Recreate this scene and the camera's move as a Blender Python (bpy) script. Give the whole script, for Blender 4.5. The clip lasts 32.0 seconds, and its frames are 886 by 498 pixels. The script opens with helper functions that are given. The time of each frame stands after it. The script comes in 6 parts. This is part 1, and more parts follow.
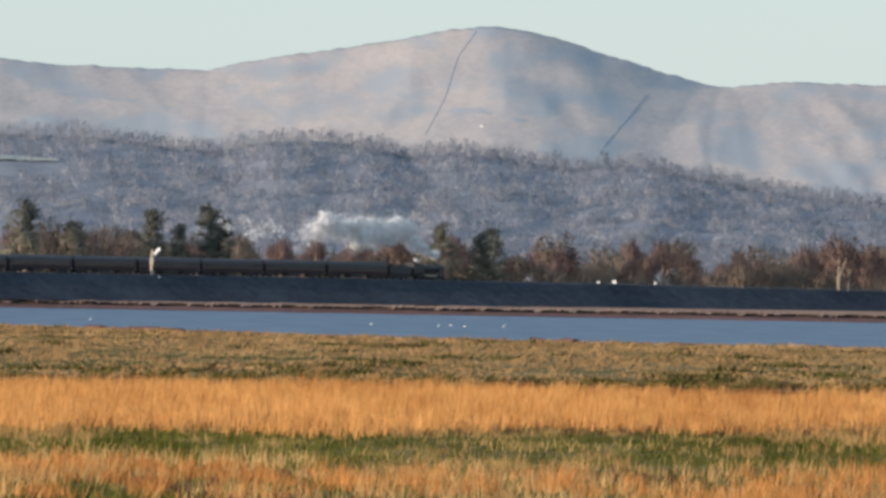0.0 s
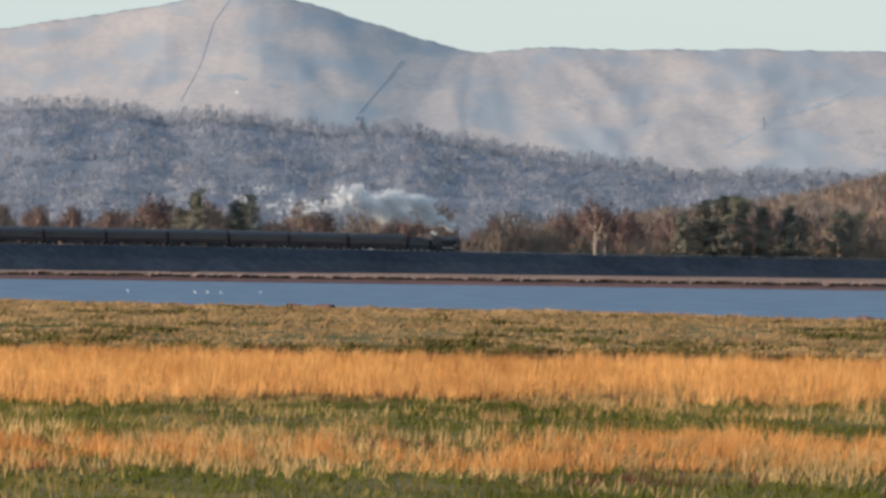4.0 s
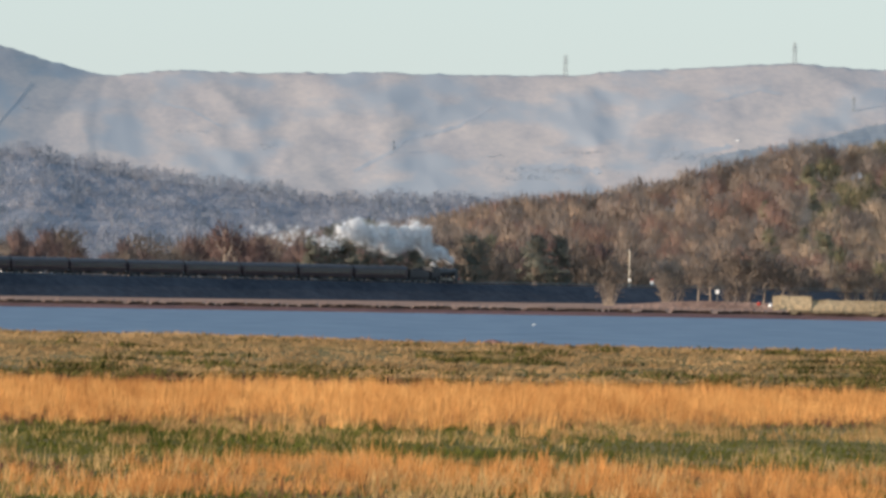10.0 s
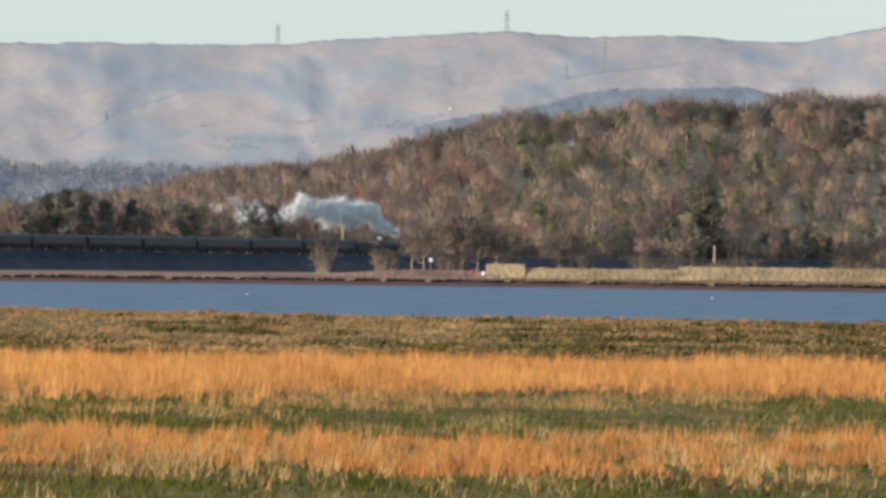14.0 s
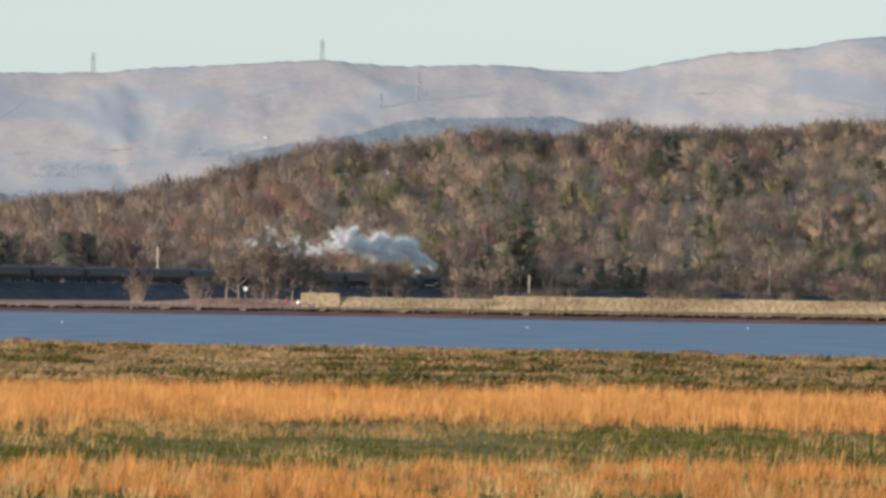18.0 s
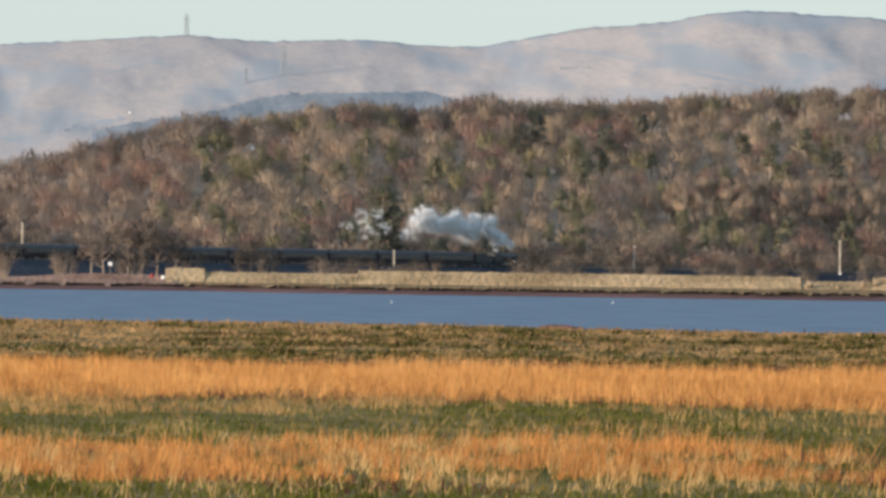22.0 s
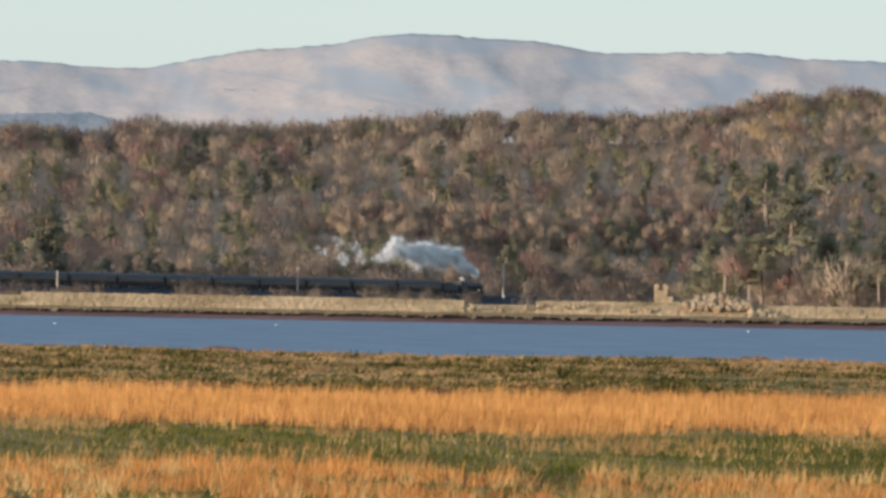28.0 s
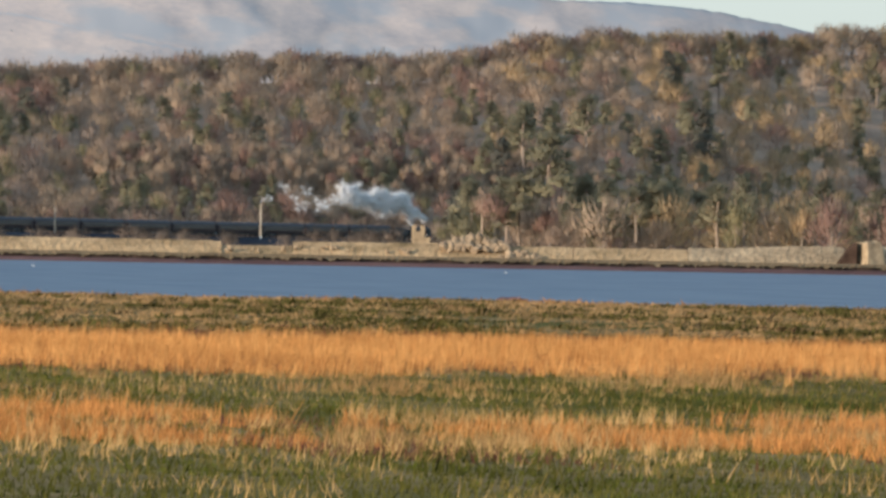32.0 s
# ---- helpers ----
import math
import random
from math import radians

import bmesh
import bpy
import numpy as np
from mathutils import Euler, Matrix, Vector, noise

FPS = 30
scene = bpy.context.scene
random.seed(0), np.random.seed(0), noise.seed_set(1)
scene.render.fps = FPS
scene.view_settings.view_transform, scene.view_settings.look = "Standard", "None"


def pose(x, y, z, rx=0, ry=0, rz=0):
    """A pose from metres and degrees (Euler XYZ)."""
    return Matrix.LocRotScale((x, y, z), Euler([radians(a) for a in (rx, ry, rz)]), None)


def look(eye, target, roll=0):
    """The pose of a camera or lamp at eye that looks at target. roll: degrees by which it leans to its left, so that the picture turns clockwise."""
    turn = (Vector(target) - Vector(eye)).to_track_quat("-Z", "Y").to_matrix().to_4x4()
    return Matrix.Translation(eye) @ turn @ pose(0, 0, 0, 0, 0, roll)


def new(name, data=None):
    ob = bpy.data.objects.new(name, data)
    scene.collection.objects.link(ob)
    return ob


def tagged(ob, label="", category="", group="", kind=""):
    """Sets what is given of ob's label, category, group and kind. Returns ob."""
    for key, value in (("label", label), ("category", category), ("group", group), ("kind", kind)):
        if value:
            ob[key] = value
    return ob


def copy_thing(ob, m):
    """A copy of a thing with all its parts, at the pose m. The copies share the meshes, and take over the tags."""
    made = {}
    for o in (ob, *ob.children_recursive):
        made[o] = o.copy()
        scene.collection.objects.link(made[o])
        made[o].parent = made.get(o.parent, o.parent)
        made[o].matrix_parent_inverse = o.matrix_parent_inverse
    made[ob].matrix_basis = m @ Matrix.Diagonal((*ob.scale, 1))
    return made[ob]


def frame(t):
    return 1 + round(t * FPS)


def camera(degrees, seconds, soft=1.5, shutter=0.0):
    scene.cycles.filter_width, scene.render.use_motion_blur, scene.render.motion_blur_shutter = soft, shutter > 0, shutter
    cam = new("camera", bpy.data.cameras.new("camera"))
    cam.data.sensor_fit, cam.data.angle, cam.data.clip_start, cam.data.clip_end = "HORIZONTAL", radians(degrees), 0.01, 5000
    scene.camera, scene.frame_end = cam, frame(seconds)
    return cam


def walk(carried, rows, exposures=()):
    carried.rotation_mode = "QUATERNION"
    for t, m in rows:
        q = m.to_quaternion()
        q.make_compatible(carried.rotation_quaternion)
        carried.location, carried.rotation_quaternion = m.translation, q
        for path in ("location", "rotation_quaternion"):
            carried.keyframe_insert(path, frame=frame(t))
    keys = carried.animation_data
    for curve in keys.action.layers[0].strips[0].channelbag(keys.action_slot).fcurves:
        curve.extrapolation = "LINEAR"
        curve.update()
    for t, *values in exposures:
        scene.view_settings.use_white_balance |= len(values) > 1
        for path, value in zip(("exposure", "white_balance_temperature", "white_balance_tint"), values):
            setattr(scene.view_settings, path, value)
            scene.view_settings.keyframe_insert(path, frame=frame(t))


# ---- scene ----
# Bearings are in steps of 1/F radian, clockwise from the first view; drops are in the same steps below eye level.
F = 22451.0
EYE = 6.2
cam = camera(4.0, 32.0, soft=3.2)

# time, bearing, drop of the view's centre, lean of the camera
PATH = [
    (0.0, -0.0, -65.0, 1.013),
    (0.5, 42.6, -52.7, 0.866),
    (1.0, 59.4, -83.2, 0.871),
    (1.5, 136.5, -39.9, 0.807),
    (2.0, 222.1, 0.3, 0.780),
    (2.5, 245.3, 7.2, 0.741),
    (3.0, 259.3, 24.1, 0.898),
    (3.5, 322.8, 11.4, 0.876),
    (4.0, 432.2, -11.4, 0.796),
    (4.5, 531.4, -11.0, 0.824),
    (6.5, 668.5, -46.3, 0.869),
    (7.0, 721.8, -82.0, 0.851),
    (7.5, 755.9, -82.6, 0.747),
    (8.0, 805.0, -48.5, 0.663),
    (8.5, 885.8, -59.0, 0.637),
    (9.0, 984.2, -76.6, 0.652),
    (9.5, 1053.3, -25.2, 0.788),
    (10.0, 1087.4, -62.2, 0.938),
    (10.5, 1127.8, -86.8, 0.948),
    (11.0, 1239.6, -22.6, 0.827),
    (11.5, 1328.7, -1.6, 0.803),
    (12.0, 1341.5, -11.5, 0.857),
    (12.5, 1355.8, -5.3, 0.861),
    (13.0, 1440.0, -11.1, 0.826),
    (13.5, 1534.1, -11.4, 0.738),
    (15.5, 1701.2, -27.9, 0.630),
    (16.0, 1753.2, -21.5, 0.730),
    (16.5, 1744.6, -55.9, 0.934),
    (17.0, 1764.7, -39.7, 0.953),
    (17.5, 1837.3, -14.6, 0.873),
    (18.0, 1922.5, -69.6, 0.799),
    (18.5, 1949.0, -42.5, 0.893),
    (19.0, 1937.1, -56.2, 0.872),
    (19.5, 1952.3, -86.8, 0.800),
    (20.0, 2022.8, -43.2, 0.705),
    (20.5, 2091.5, -54.7, 0.560),
    (21.0, 2134.4, -73.7, 0.592),
    (21.5, 2135.2, -52.1, 0.658),
    (22.0, 2162.4, -28.0, 0.705),
    (22.5, 2233.5, -43.0, 0.655),
    (23.0, 2326.6, 2.3, 0.681),
    (23.5, 2367.8, 40.7, 0.718),
    (24.0, 2387.6, -44.1, 0.740),
    (24.5, 2427.9, 2.2, 0.760),
    (25.0, 2495.7, -22.4, 0.687),
    (25.5, 2532.3, -48.5, 0.670),
    (27.5, 2710.7, -52.5, 0.930),
    (28.0, 2757.3, -75.8, 0.972),
    (28.5, 2802.7, -23.5, 0.911),
    (29.0, 2829.9, -20.6, 0.889),
    (29.5, 2837.7, -61.9, 0.839),
    (30.0, 2927.4, -41.0, 0.769),
    (30.5, 3025.8, -22.0, 0.711),
    (31.0, 3082.5, -42.8, 0.768),
    (31.5, 3126.7, 4.3, 0.908),
    (32.0, 3188.4, 21.6, 1.009),
]


def spot(u, d, z):
    a = u / F
    return Vector((d * math.sin(a), d * math.cos(a), z))


def drop_z(v, d):
    return EYE - v * d / F


walk(cam, [(t, look((0, 0, EYE), spot(u, 1000, drop_z(v, 1000)), r)) for t, u, v, r in PATH],
     exposures=[(0.0, 0.62), (32.0, 0.62)])

# ---- light: low sun from the left, a little behind the camera; clear pale sky ----
SUN_TO = Vector((-0.80, -0.57, 0.165)).normalized()
world = bpy.data.worlds.new("sky")
scene.world = world
world.use_nodes = True
wn = world.node_tree
wn.nodes.clear()
sky = wn.nodes.new("ShaderNodeTexSky")
sky.sky_type = "NISHITA"
sky.sun_disc = False
sky.sun_elevation = math.asin(SUN_TO.z)
sky.sun_rotation = math.atan2(SUN_TO.x, SUN_TO.y)
sky.air_density = 1.0
sky.dust_density = 0.3
sky.ozone_density = 1.5
tint = wn.nodes.new("ShaderNodeMix")
tint.data_type = "RGBA"
tint.blend_type = "MULTIPLY"
tint.inputs[0].default_value = 1.0
tint.inputs[7].default_value = (0.95, 1.0, 1.15, 1)
bg = wn.nodes.new("ShaderNodeBackground")
bg.inputs[1].default_value = 0.15
wo = wn.nodes.new("ShaderNodeOutputWorld")
wn.links.new(sky.outputs[0], tint.inputs[6])
veil = wn.nodes.new("ShaderNodeMix")     # thin even haze over the whole sky
veil.data_type = "RGBA"
veil.inputs[0].default_value = 0.72
veil.inputs[7].default_value = (1.98, 2.66, 3.26, 1)
wn.links.new(tint.outputs[2], veil.inputs[6])
wn.links.new(veil.outputs[2], bg.inputs[0])
wn.links.new(bg.outputs[0], wo.inputs[0])
sun = new("sun", bpy.data.lights.new("sun", "SUN"))
sun.data.energy = 3.8
sun.data.angle = radians(0.53)
sun.data.color = (1.0, 0.81, 0.64)
sun.matrix_world = look((0, 0, 300), Vector((0, 0, 300)) - SUN_TO)


# ---- materials ----
def material(name, dark, light, scale=1.0, rough=0.9, coarse=None, metal=0.0, spread=0.0, random_by="", bump=0.0,
             stretch=(1, 1, 1), patch=None, patch_scale=0.05, patch_at=0.55, patch_soft=0.08, detail=5.0, thin=0.0):
    """Two tones mixed by fine and coarse noise; random_by 'object' or 'island' varies the tone; patch is a third tone in large patches."""
    m = bpy.data.materials.new(name)
    m.use_nodes = True
    nt = m.node_tree
    n, li = nt.nodes, nt.links
    b = n["Principled BSDF"]
    b.inputs["Roughness"].default_value = rough
    b.inputs["Metallic"].default_value = metal
    b.inputs["Specular IOR Level"].default_value = 0.25 if rough < 0.75 else 0.0
    tc = n.new("ShaderNodeTexCoord")
    mp = n.new("ShaderNodeMapping")
    mp.inputs["Scale"].default_value = stretch
    li.new(tc.outputs["Object"], mp.inputs[0])
    fine = n.new("ShaderNodeTexNoise")
    fine.inputs["Scale"].default_value = scale
    fine.inputs["Detail"].default_value = detail
    fine.inputs["Roughness"].default_value = 0.65
    li.new(mp.outputs[0], fine.inputs["Vector"])
    rough_noise = n.new("ShaderNodeTexNoise")
    rough_noise.inputs["Scale"].default_value = coarse or scale * 0.13
    rough_noise.inputs["Detail"].default_value = 3
    li.new(mp.outputs[0], rough_noise.inputs["Vector"])
    add = n.new("ShaderNodeMath")
    add.operation = "ADD"
    li.new(fine.outputs[0], add.inputs[0])
    li.new(rough_noise.outputs[0], add.inputs[1])
    last = add
    if random_by:
        src = n.new("ShaderNodeObjectInfo") if random_by == "object" else n.new("ShaderNodeNewGeometry")
        mul = n.new("ShaderNodeMath")
        mul.operation = "MULTIPLY_ADD"
        mul.inputs[1].default_value = spread
        li.new(src.outputs["Random" if random_by == "object" else "Random Per Island"], mul.inputs[0])
        li.new(add.outputs[0], mul.inputs[2])
        last = mul
    rg = n.new("ShaderNodeMapRange")
    rg.inputs[1].default_value = 0.72
    rg.inputs[2].default_value = 1.28 + spread
    li.new(last.outputs[0], rg.inputs[0])
    mix = n.new("ShaderNodeMix")
    mix.data_type = "RGBA"
    mix.inputs[6].default_value = (*dark, 1)
    mix.inputs[7].default_value = (*light, 1)
    li.new(rg.outputs[0], mix.inputs[0])
    out = mix.outputs[2]
    if patch:
        pn = n.new("ShaderNodeTexNoise")
        pn.inputs["Scale"].default_value = patch_scale
        pn.inputs["Detail"].default_value = 4
        li.new(mp.outputs[0], pn.inputs["Vector"])
        pr = n.new("ShaderNodeMapRange")
        pr.inputs[1].default_value = patch_at - patch_soft
        pr.inputs[2].default_value = patch_at + patch_soft
        li.new(pn.outputs[0], pr.inputs[0])
        pm = n.new("ShaderNodeMix")
        pm.data_type = "RGBA"
        pm.inputs[7].default_value = (*patch, 1)
        li.new(pr.outputs[0], pm.inputs[0])
        li.new(out, pm.inputs[6])
        out = pm.outputs[2]
    li.new(out, b.inputs["Base Color"])
    if thin:
        tl = n.new("ShaderNodeBsdfTranslucent")
        ms = n.new("ShaderNodeMixShader")
        ms.inputs[0].default_value = thin
        li.new(out, tl.inputs[0])
        li.new(b.outputs[0], ms.inputs[1])
        li.new(tl.outputs[0], ms.inputs[2])
        li.new(ms.outputs[0], n["Material Output"].inputs[0])
    if bump:
        bp = n.new("ShaderNodeBump")
        bp.inputs["Strength"].default_value = 0.6
        bp.inputs["Distance"].default_value = bump
        li.new(fine.outputs[0], bp.inputs["Height"])
        li.new(bp.outputs[0], b.inputs["Normal"])
    return m


ALONG = (1, 0.10, 1)
M_REED = material("reed", (0.215, 0.083, 0.029), (0.77, 0.37, 0.122), 1.2, 0.8, 0.15, spread=0.7, thin=0.15, random_by="island", stretch=ALONG)
M_STRAW = material("straw_grass", (0.165, 0.10, 0.04), (0.53, 0.325, 0.142), 1.2, 0.85, 0.2, spread=0.6, thin=0.15, random_by="island", stretch=ALONG)
M_GREEN = material("green_grass", (0.034, 0.040, 0.009), (0.14, 0.132, 0.034), 1.0, 0.8, 0.2, spread=0.4, thin=0.15, random_by="island", stretch=ALONG,
                   patch=(0.25, 0.185, 0.07), patch_scale=0.5, patch_at=0.60, patch_soft=0.06)
M_TUSSOCK = material("tussock", (0.275, 0.17, 0.078), (0.66, 0.425, 0.205), 0.45, 0.9, 0.12, spread=0.15, thin=0.5, random_by="island", stretch=ALONG,
                     patch=(0.33, 0.235, 0.11), patch_scale=0.16, patch_at=0.60, patch_soft=0.05)
M_REED_PALE = material("golden_reed", (0.40, 0.185, 0.058), (0.84, 0.46, 0.172), 1.2, 0.8, 0.15, spread=0.5, thin=0.15, random_by="island", stretch=ALONG)
M_GREEN_BRIGHT = material("bright_turf", (0.034, 0.046, 0.008), (0.15, 0.162, 0.033), 1.0, 0.8, 0.2, spread=0.4, thin=0.2, random_by="island", stretch=ALONG)
M_RIM = material("russet_rim_grass", (0.26, 0.12, 0.06), (0.62, 0.35, 0.15), 0.6, 0.9, 0.1, spread=0.4, thin=0.4, random_by="island", stretch=ALONG,
                 patch=(0.17, 0.075, 0.05), patch_scale=0.09, patch_at=0.62, patch_soft=0.04)
M_PALE = material("bleached_stems", (0.38, 0.23, 0.085), (0.70, 0.475, 0.22), 1.0, 0.85, 0.2, spread=0.4, thin=0.15, random_by="island", stretch=ALONG)
M_MOSS = material("dark_rush", (0.045, 0.044, 0.013), (0.155, 0.135, 0.044), 0.7, 0.9, 0.2, spread=0.4, thin=0.3, random_by="island", stretch=ALONG,
                  patch=(0.15, 0.085, 0.05), patch_scale=0.3, patch_at=0.64)
M_GROUND = material("ground_soil", (0.13, 0.105, 0.055), (0.30, 0.235, 0.12), 0.4, 0.95, 0.02, bump=0.2,
                    patch=(0.08, 0.09, 0.03), patch_scale=0.04)
M_MUD = material("shore_mud", (0.106, 0.06, 0.0552), (0.25, 0.146, 0.134), 0.25, 0.95, 0.03, bump=0.3)
M_LEDGE = material("ledge_turf", (0.21, 0.13, 0.10), (0.46, 0.305, 0.23), 0.3, 0.9, 0.03, bump=0.3)
M_SCARP = material("peat_scarp", (0.03, 0.02, 0.016), (0.12, 0.08, 0.06), 0.5, 0.9, bump=0.3)
# turf painted blue-black as in shade, a little lifted for haze
M_BANK_SHADE = material("embankment_shade_turf", (0.0324, 0.0378, 0.0486), (0.0702, 0.077, 0.0932), 0.5, 0.95, 0.04, bump=0.3)
M_BALLAST = material("ballast", (0.055, 0.045, 0.042), (0.13, 0.11, 0.10), 4.0, 0.95, bump=0.1)
M_SEABANK = material("bank_grass", (0.22, 0.15, 0.082), (0.55, 0.40, 0.235), 0.9, 0.95, 0.05, bump=0.3,
                     patch=(0.19, 0.14, 0.075), patch_scale=0.09, patch_at=0.6)
M_SHORE = material("shore_grass", (0.19, 0.125, 0.068), (0.42, 0.295, 0.165), 0.4, 0.95, 0.04, bump=0.3, patch=(0.13, 0.085, 0.06), patch_scale=0.1, patch_at=0.6)
M_STONE = material("limestone", (0.19, 0.145, 0.095), (0.50, 0.395, 0.26), 0.8, 0.9, 0.12, bump=0.25)
M_RUBBLE = material("weathered_rubble", (0.15, 0.115, 0.08), (0.42, 0.33, 0.225), 0.8, 0.95, 0.15, bump=0.2, spread=0.5, random_by="object")
# bark lightened in the colour, as haze lifts the wood's darks
M_TRUNK = material("bark", (0.18, 0.138, 0.108), (0.408, 0.336, 0.264), 1.5, 0.95, spread=0.3, random_by="object")
M_PALE_TRUNK = material("pale_bark", (0.22, 0.17, 0.135), (0.46, 0.38, 0.31), 1.0, 0.9)
M_TWIG = material("bare_twigs", (0.13, 0.105, 0.088), (0.29, 0.232, 0.185), 0.35, 0.95, 0.05, spread=0.5, thin=0.4, random_by="object")
M_TWIG_RED = material("reddish_twigs", (0.13, 0.0884, 0.0806), (0.286, 0.189, 0.169), 0.35, 0.95, 0.05, spread=0.4, thin=0.4, random_by="object")
# needles paled in colour to stand for haze before the wood
M_NEEDLE = material("pine_needles", (0.22, 0.21, 0.15), (0.42, 0.385, 0.245), 0.5, 0.85, 0.1, spread=0.4, thin=0.4, random_by="object")
BRUSH = (1, 1, 0.5)
M_WOODS = material("woodland_twigs", (0.35, 0.26, 0.20), (0.53, 0.405, 0.31), 0.4, 0.95, 0.06, thin=0.45, stretch=BRUSH, detail=2.0)
M_WOODS_TAN = material("tan_twigs", (0.40, 0.305, 0.225), (0.60, 0.465, 0.34), 0.4, 0.95, 0.06, thin=0.45, stretch=BRUSH, detail=2.0)
M_WOODS_RED = material("russet_twigs", (0.31, 0.20, 0.165), (0.45, 0.30, 0.24), 0.4, 0.95, 0.06, thin=0.45, stretch=BRUSH, detail=2.0)
M_WOODS_GREY = material("greyish_twigs", (0.31, 0.25, 0.21), (0.45, 0.365, 0.305), 0.4, 0.95, 0.06, thin=0.45, stretch=BRUSH, detail=2.0)
M_OLIVE = material("ivy_and_larch", (0.19, 0.18, 0.11), (0.36, 0.32, 0.185), 0.4, 0.95, 0.06, thin=0.4, stretch=BRUSH, detail=2.0)
# far ridge: the haze in front of it is put into these blue-grey tones
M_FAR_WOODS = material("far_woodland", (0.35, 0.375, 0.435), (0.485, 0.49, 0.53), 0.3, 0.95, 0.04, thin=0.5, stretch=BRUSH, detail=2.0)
M_FAR_GREY = material("hazy_grey_twigs", (0.38, 0.39, 0.44), (0.515, 0.505, 0.53), 0.3, 0.95, 0.04, thin=0.5, stretch=BRUSH, detail=2.0)
M_FAR_DARK = material("hazy_evergreens", (0.21, 0.25, 0.30), (0.32, 0.355, 0.395), 0.3, 0.95, 0.04, thin=0.5, stretch=BRUSH, detail=2.0)
M_WOODS_GOLD = material("golden_twigs", (0.45, 0.33, 0.195), (0.64, 0.475, 0.29), 0.4, 0.95, 0.06, thin=0.45, stretch=BRUSH, detail=2.0)
# lone fell tree, its blue-grey colour standing in for haze
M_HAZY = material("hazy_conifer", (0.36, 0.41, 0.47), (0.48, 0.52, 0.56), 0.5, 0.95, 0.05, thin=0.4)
M_BELT = material("belt_twigs", (0.19, 0.155, 0.13), (0.32, 0.26, 0.21), 0.4, 0.95, 0.06, spread=0.5, random_by="object", thin=0.45, stretch=BRUSH, detail=2.0)
M_BELT_RED = material("alder_twigs", (0.19, 0.135, 0.125), (0.29, 0.21, 0.19), 0.4, 0.95, 0.06, spread=0.5, random_by="object", thin=0.45, stretch=BRUSH, detail=2.0)
# pasture green greyed by painted haze
M_PASTURE = material("hazy_pasture", (0.36, 0.39, 0.36), (0.46, 0.48, 0.43), 0.3, 0.95, 0.05)
M_LITTER = material("leaf_litter", (0.30, 0.225, 0.175), (0.44, 0.335, 0.255), 0.5, 0.95, 0.05, bump=0.3)
# darkened to pass for shade between the far trees, blued for haze
M_FAR_FLOOR = material("far_shade_floor", (0.18, 0.20, 0.24), (0.26, 0.275, 0.31), 0.5, 0.95, 0.05, bump=0.3)
# pale greyed grass: aerial haze is painted in as base colour
M_FELL = material("hazy_fell_grass", (0.395, 0.375, 0.382), (0.55, 0.482, 0.442), 0.5, 0.95, 0.06, stretch=(0.7, 0.01, 1.5),
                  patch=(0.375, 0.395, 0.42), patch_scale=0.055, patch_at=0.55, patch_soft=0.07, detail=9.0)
# firs greyed and lightened, haze being part of the tone
M_FIR = material("fir_needles", (0.145, 0.15, 0.128), (0.26, 0.255, 0.20), 0.5, 0.85, 0.1, spread=0.4, thin=0.3, random_by="object")
M_DOCK = material("dead_dock", (0.055, 0.025, 0.02), (0.17, 0.08, 0.055), 1.0, 0.9, 0.2, spread=0.4, thin=0.15, random_by="island")
# plantation, fell bands and walls: distance haze mixed into the colours
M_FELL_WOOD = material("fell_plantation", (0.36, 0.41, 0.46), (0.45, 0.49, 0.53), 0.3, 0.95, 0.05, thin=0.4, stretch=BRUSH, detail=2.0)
M_FELL_BAND = material("hazy_fell_band", (0.355, 0.38, 0.41), (0.435, 0.435, 0.45), 0.4, 0.95, 0.05, stretch=(0.7, 0.01, 1.5))
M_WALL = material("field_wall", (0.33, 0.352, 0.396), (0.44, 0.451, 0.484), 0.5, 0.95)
M_STEEL = material("galvanised_steel", (0.16, 0.19, 0.21), (0.30, 0.33, 0.35), 2.0, 0.6, metal=0.3)
M_WHITE = material("white_paint", (0.70, 0.70, 0.68), (0.88, 0.88, 0.86), 3.0, 0.5)
M_POST = material("weathered_timber", (0.34, 0.30, 0.24), (0.58, 0.52, 0.43), 2.0, 0.9)
# maroon, roof and grime tones lifted and greyed to carry the haze
M_COACH = material("hazed_maroon", (0.046, 0.036, 0.044), (0.066, 0.048, 0.056), 1.5, 0.22)
M_ROOF = material("hazed_roof_paint", (0.052, 0.054, 0.064), (0.098, 0.10, 0.112), 1.5, 0.7)
M_UNDER = material("hazed_grime", (0.046, 0.046, 0.05), (0.09, 0.086, 0.086), 2.0, 0.8)
M_CREAM = material("cream_lining", (0.12, 0.09, 0.05), (0.18, 0.14, 0.08), 3.0, 0.5)
# engine black, raised for haze like the coaches
M_BLACK = material("hazed_black", (0.034, 0.036, 0.042), (0.06, 0.062, 0.068), 2.0, 0.4)
M_RED = material("red_paint", (0.30, 0.03, 0.02), (0.42, 0.06, 0.04), 3.0, 0.5)
M_BRASS = material("polished_steel", (0.45, 0.43, 0.40), (0.65, 0.62, 0.58), 4.0, 0.3, metal=0.9)
M_FEATHER = material("white_feathers", (0.72, 0.72, 0.70), (0.9, 0.9, 0.88), 8.0, 0.7)
M_BEAK = material("orange_bill", (0.45, 0.16, 0.02), (0.6, 0.25, 0.04), 10.0, 0.5)


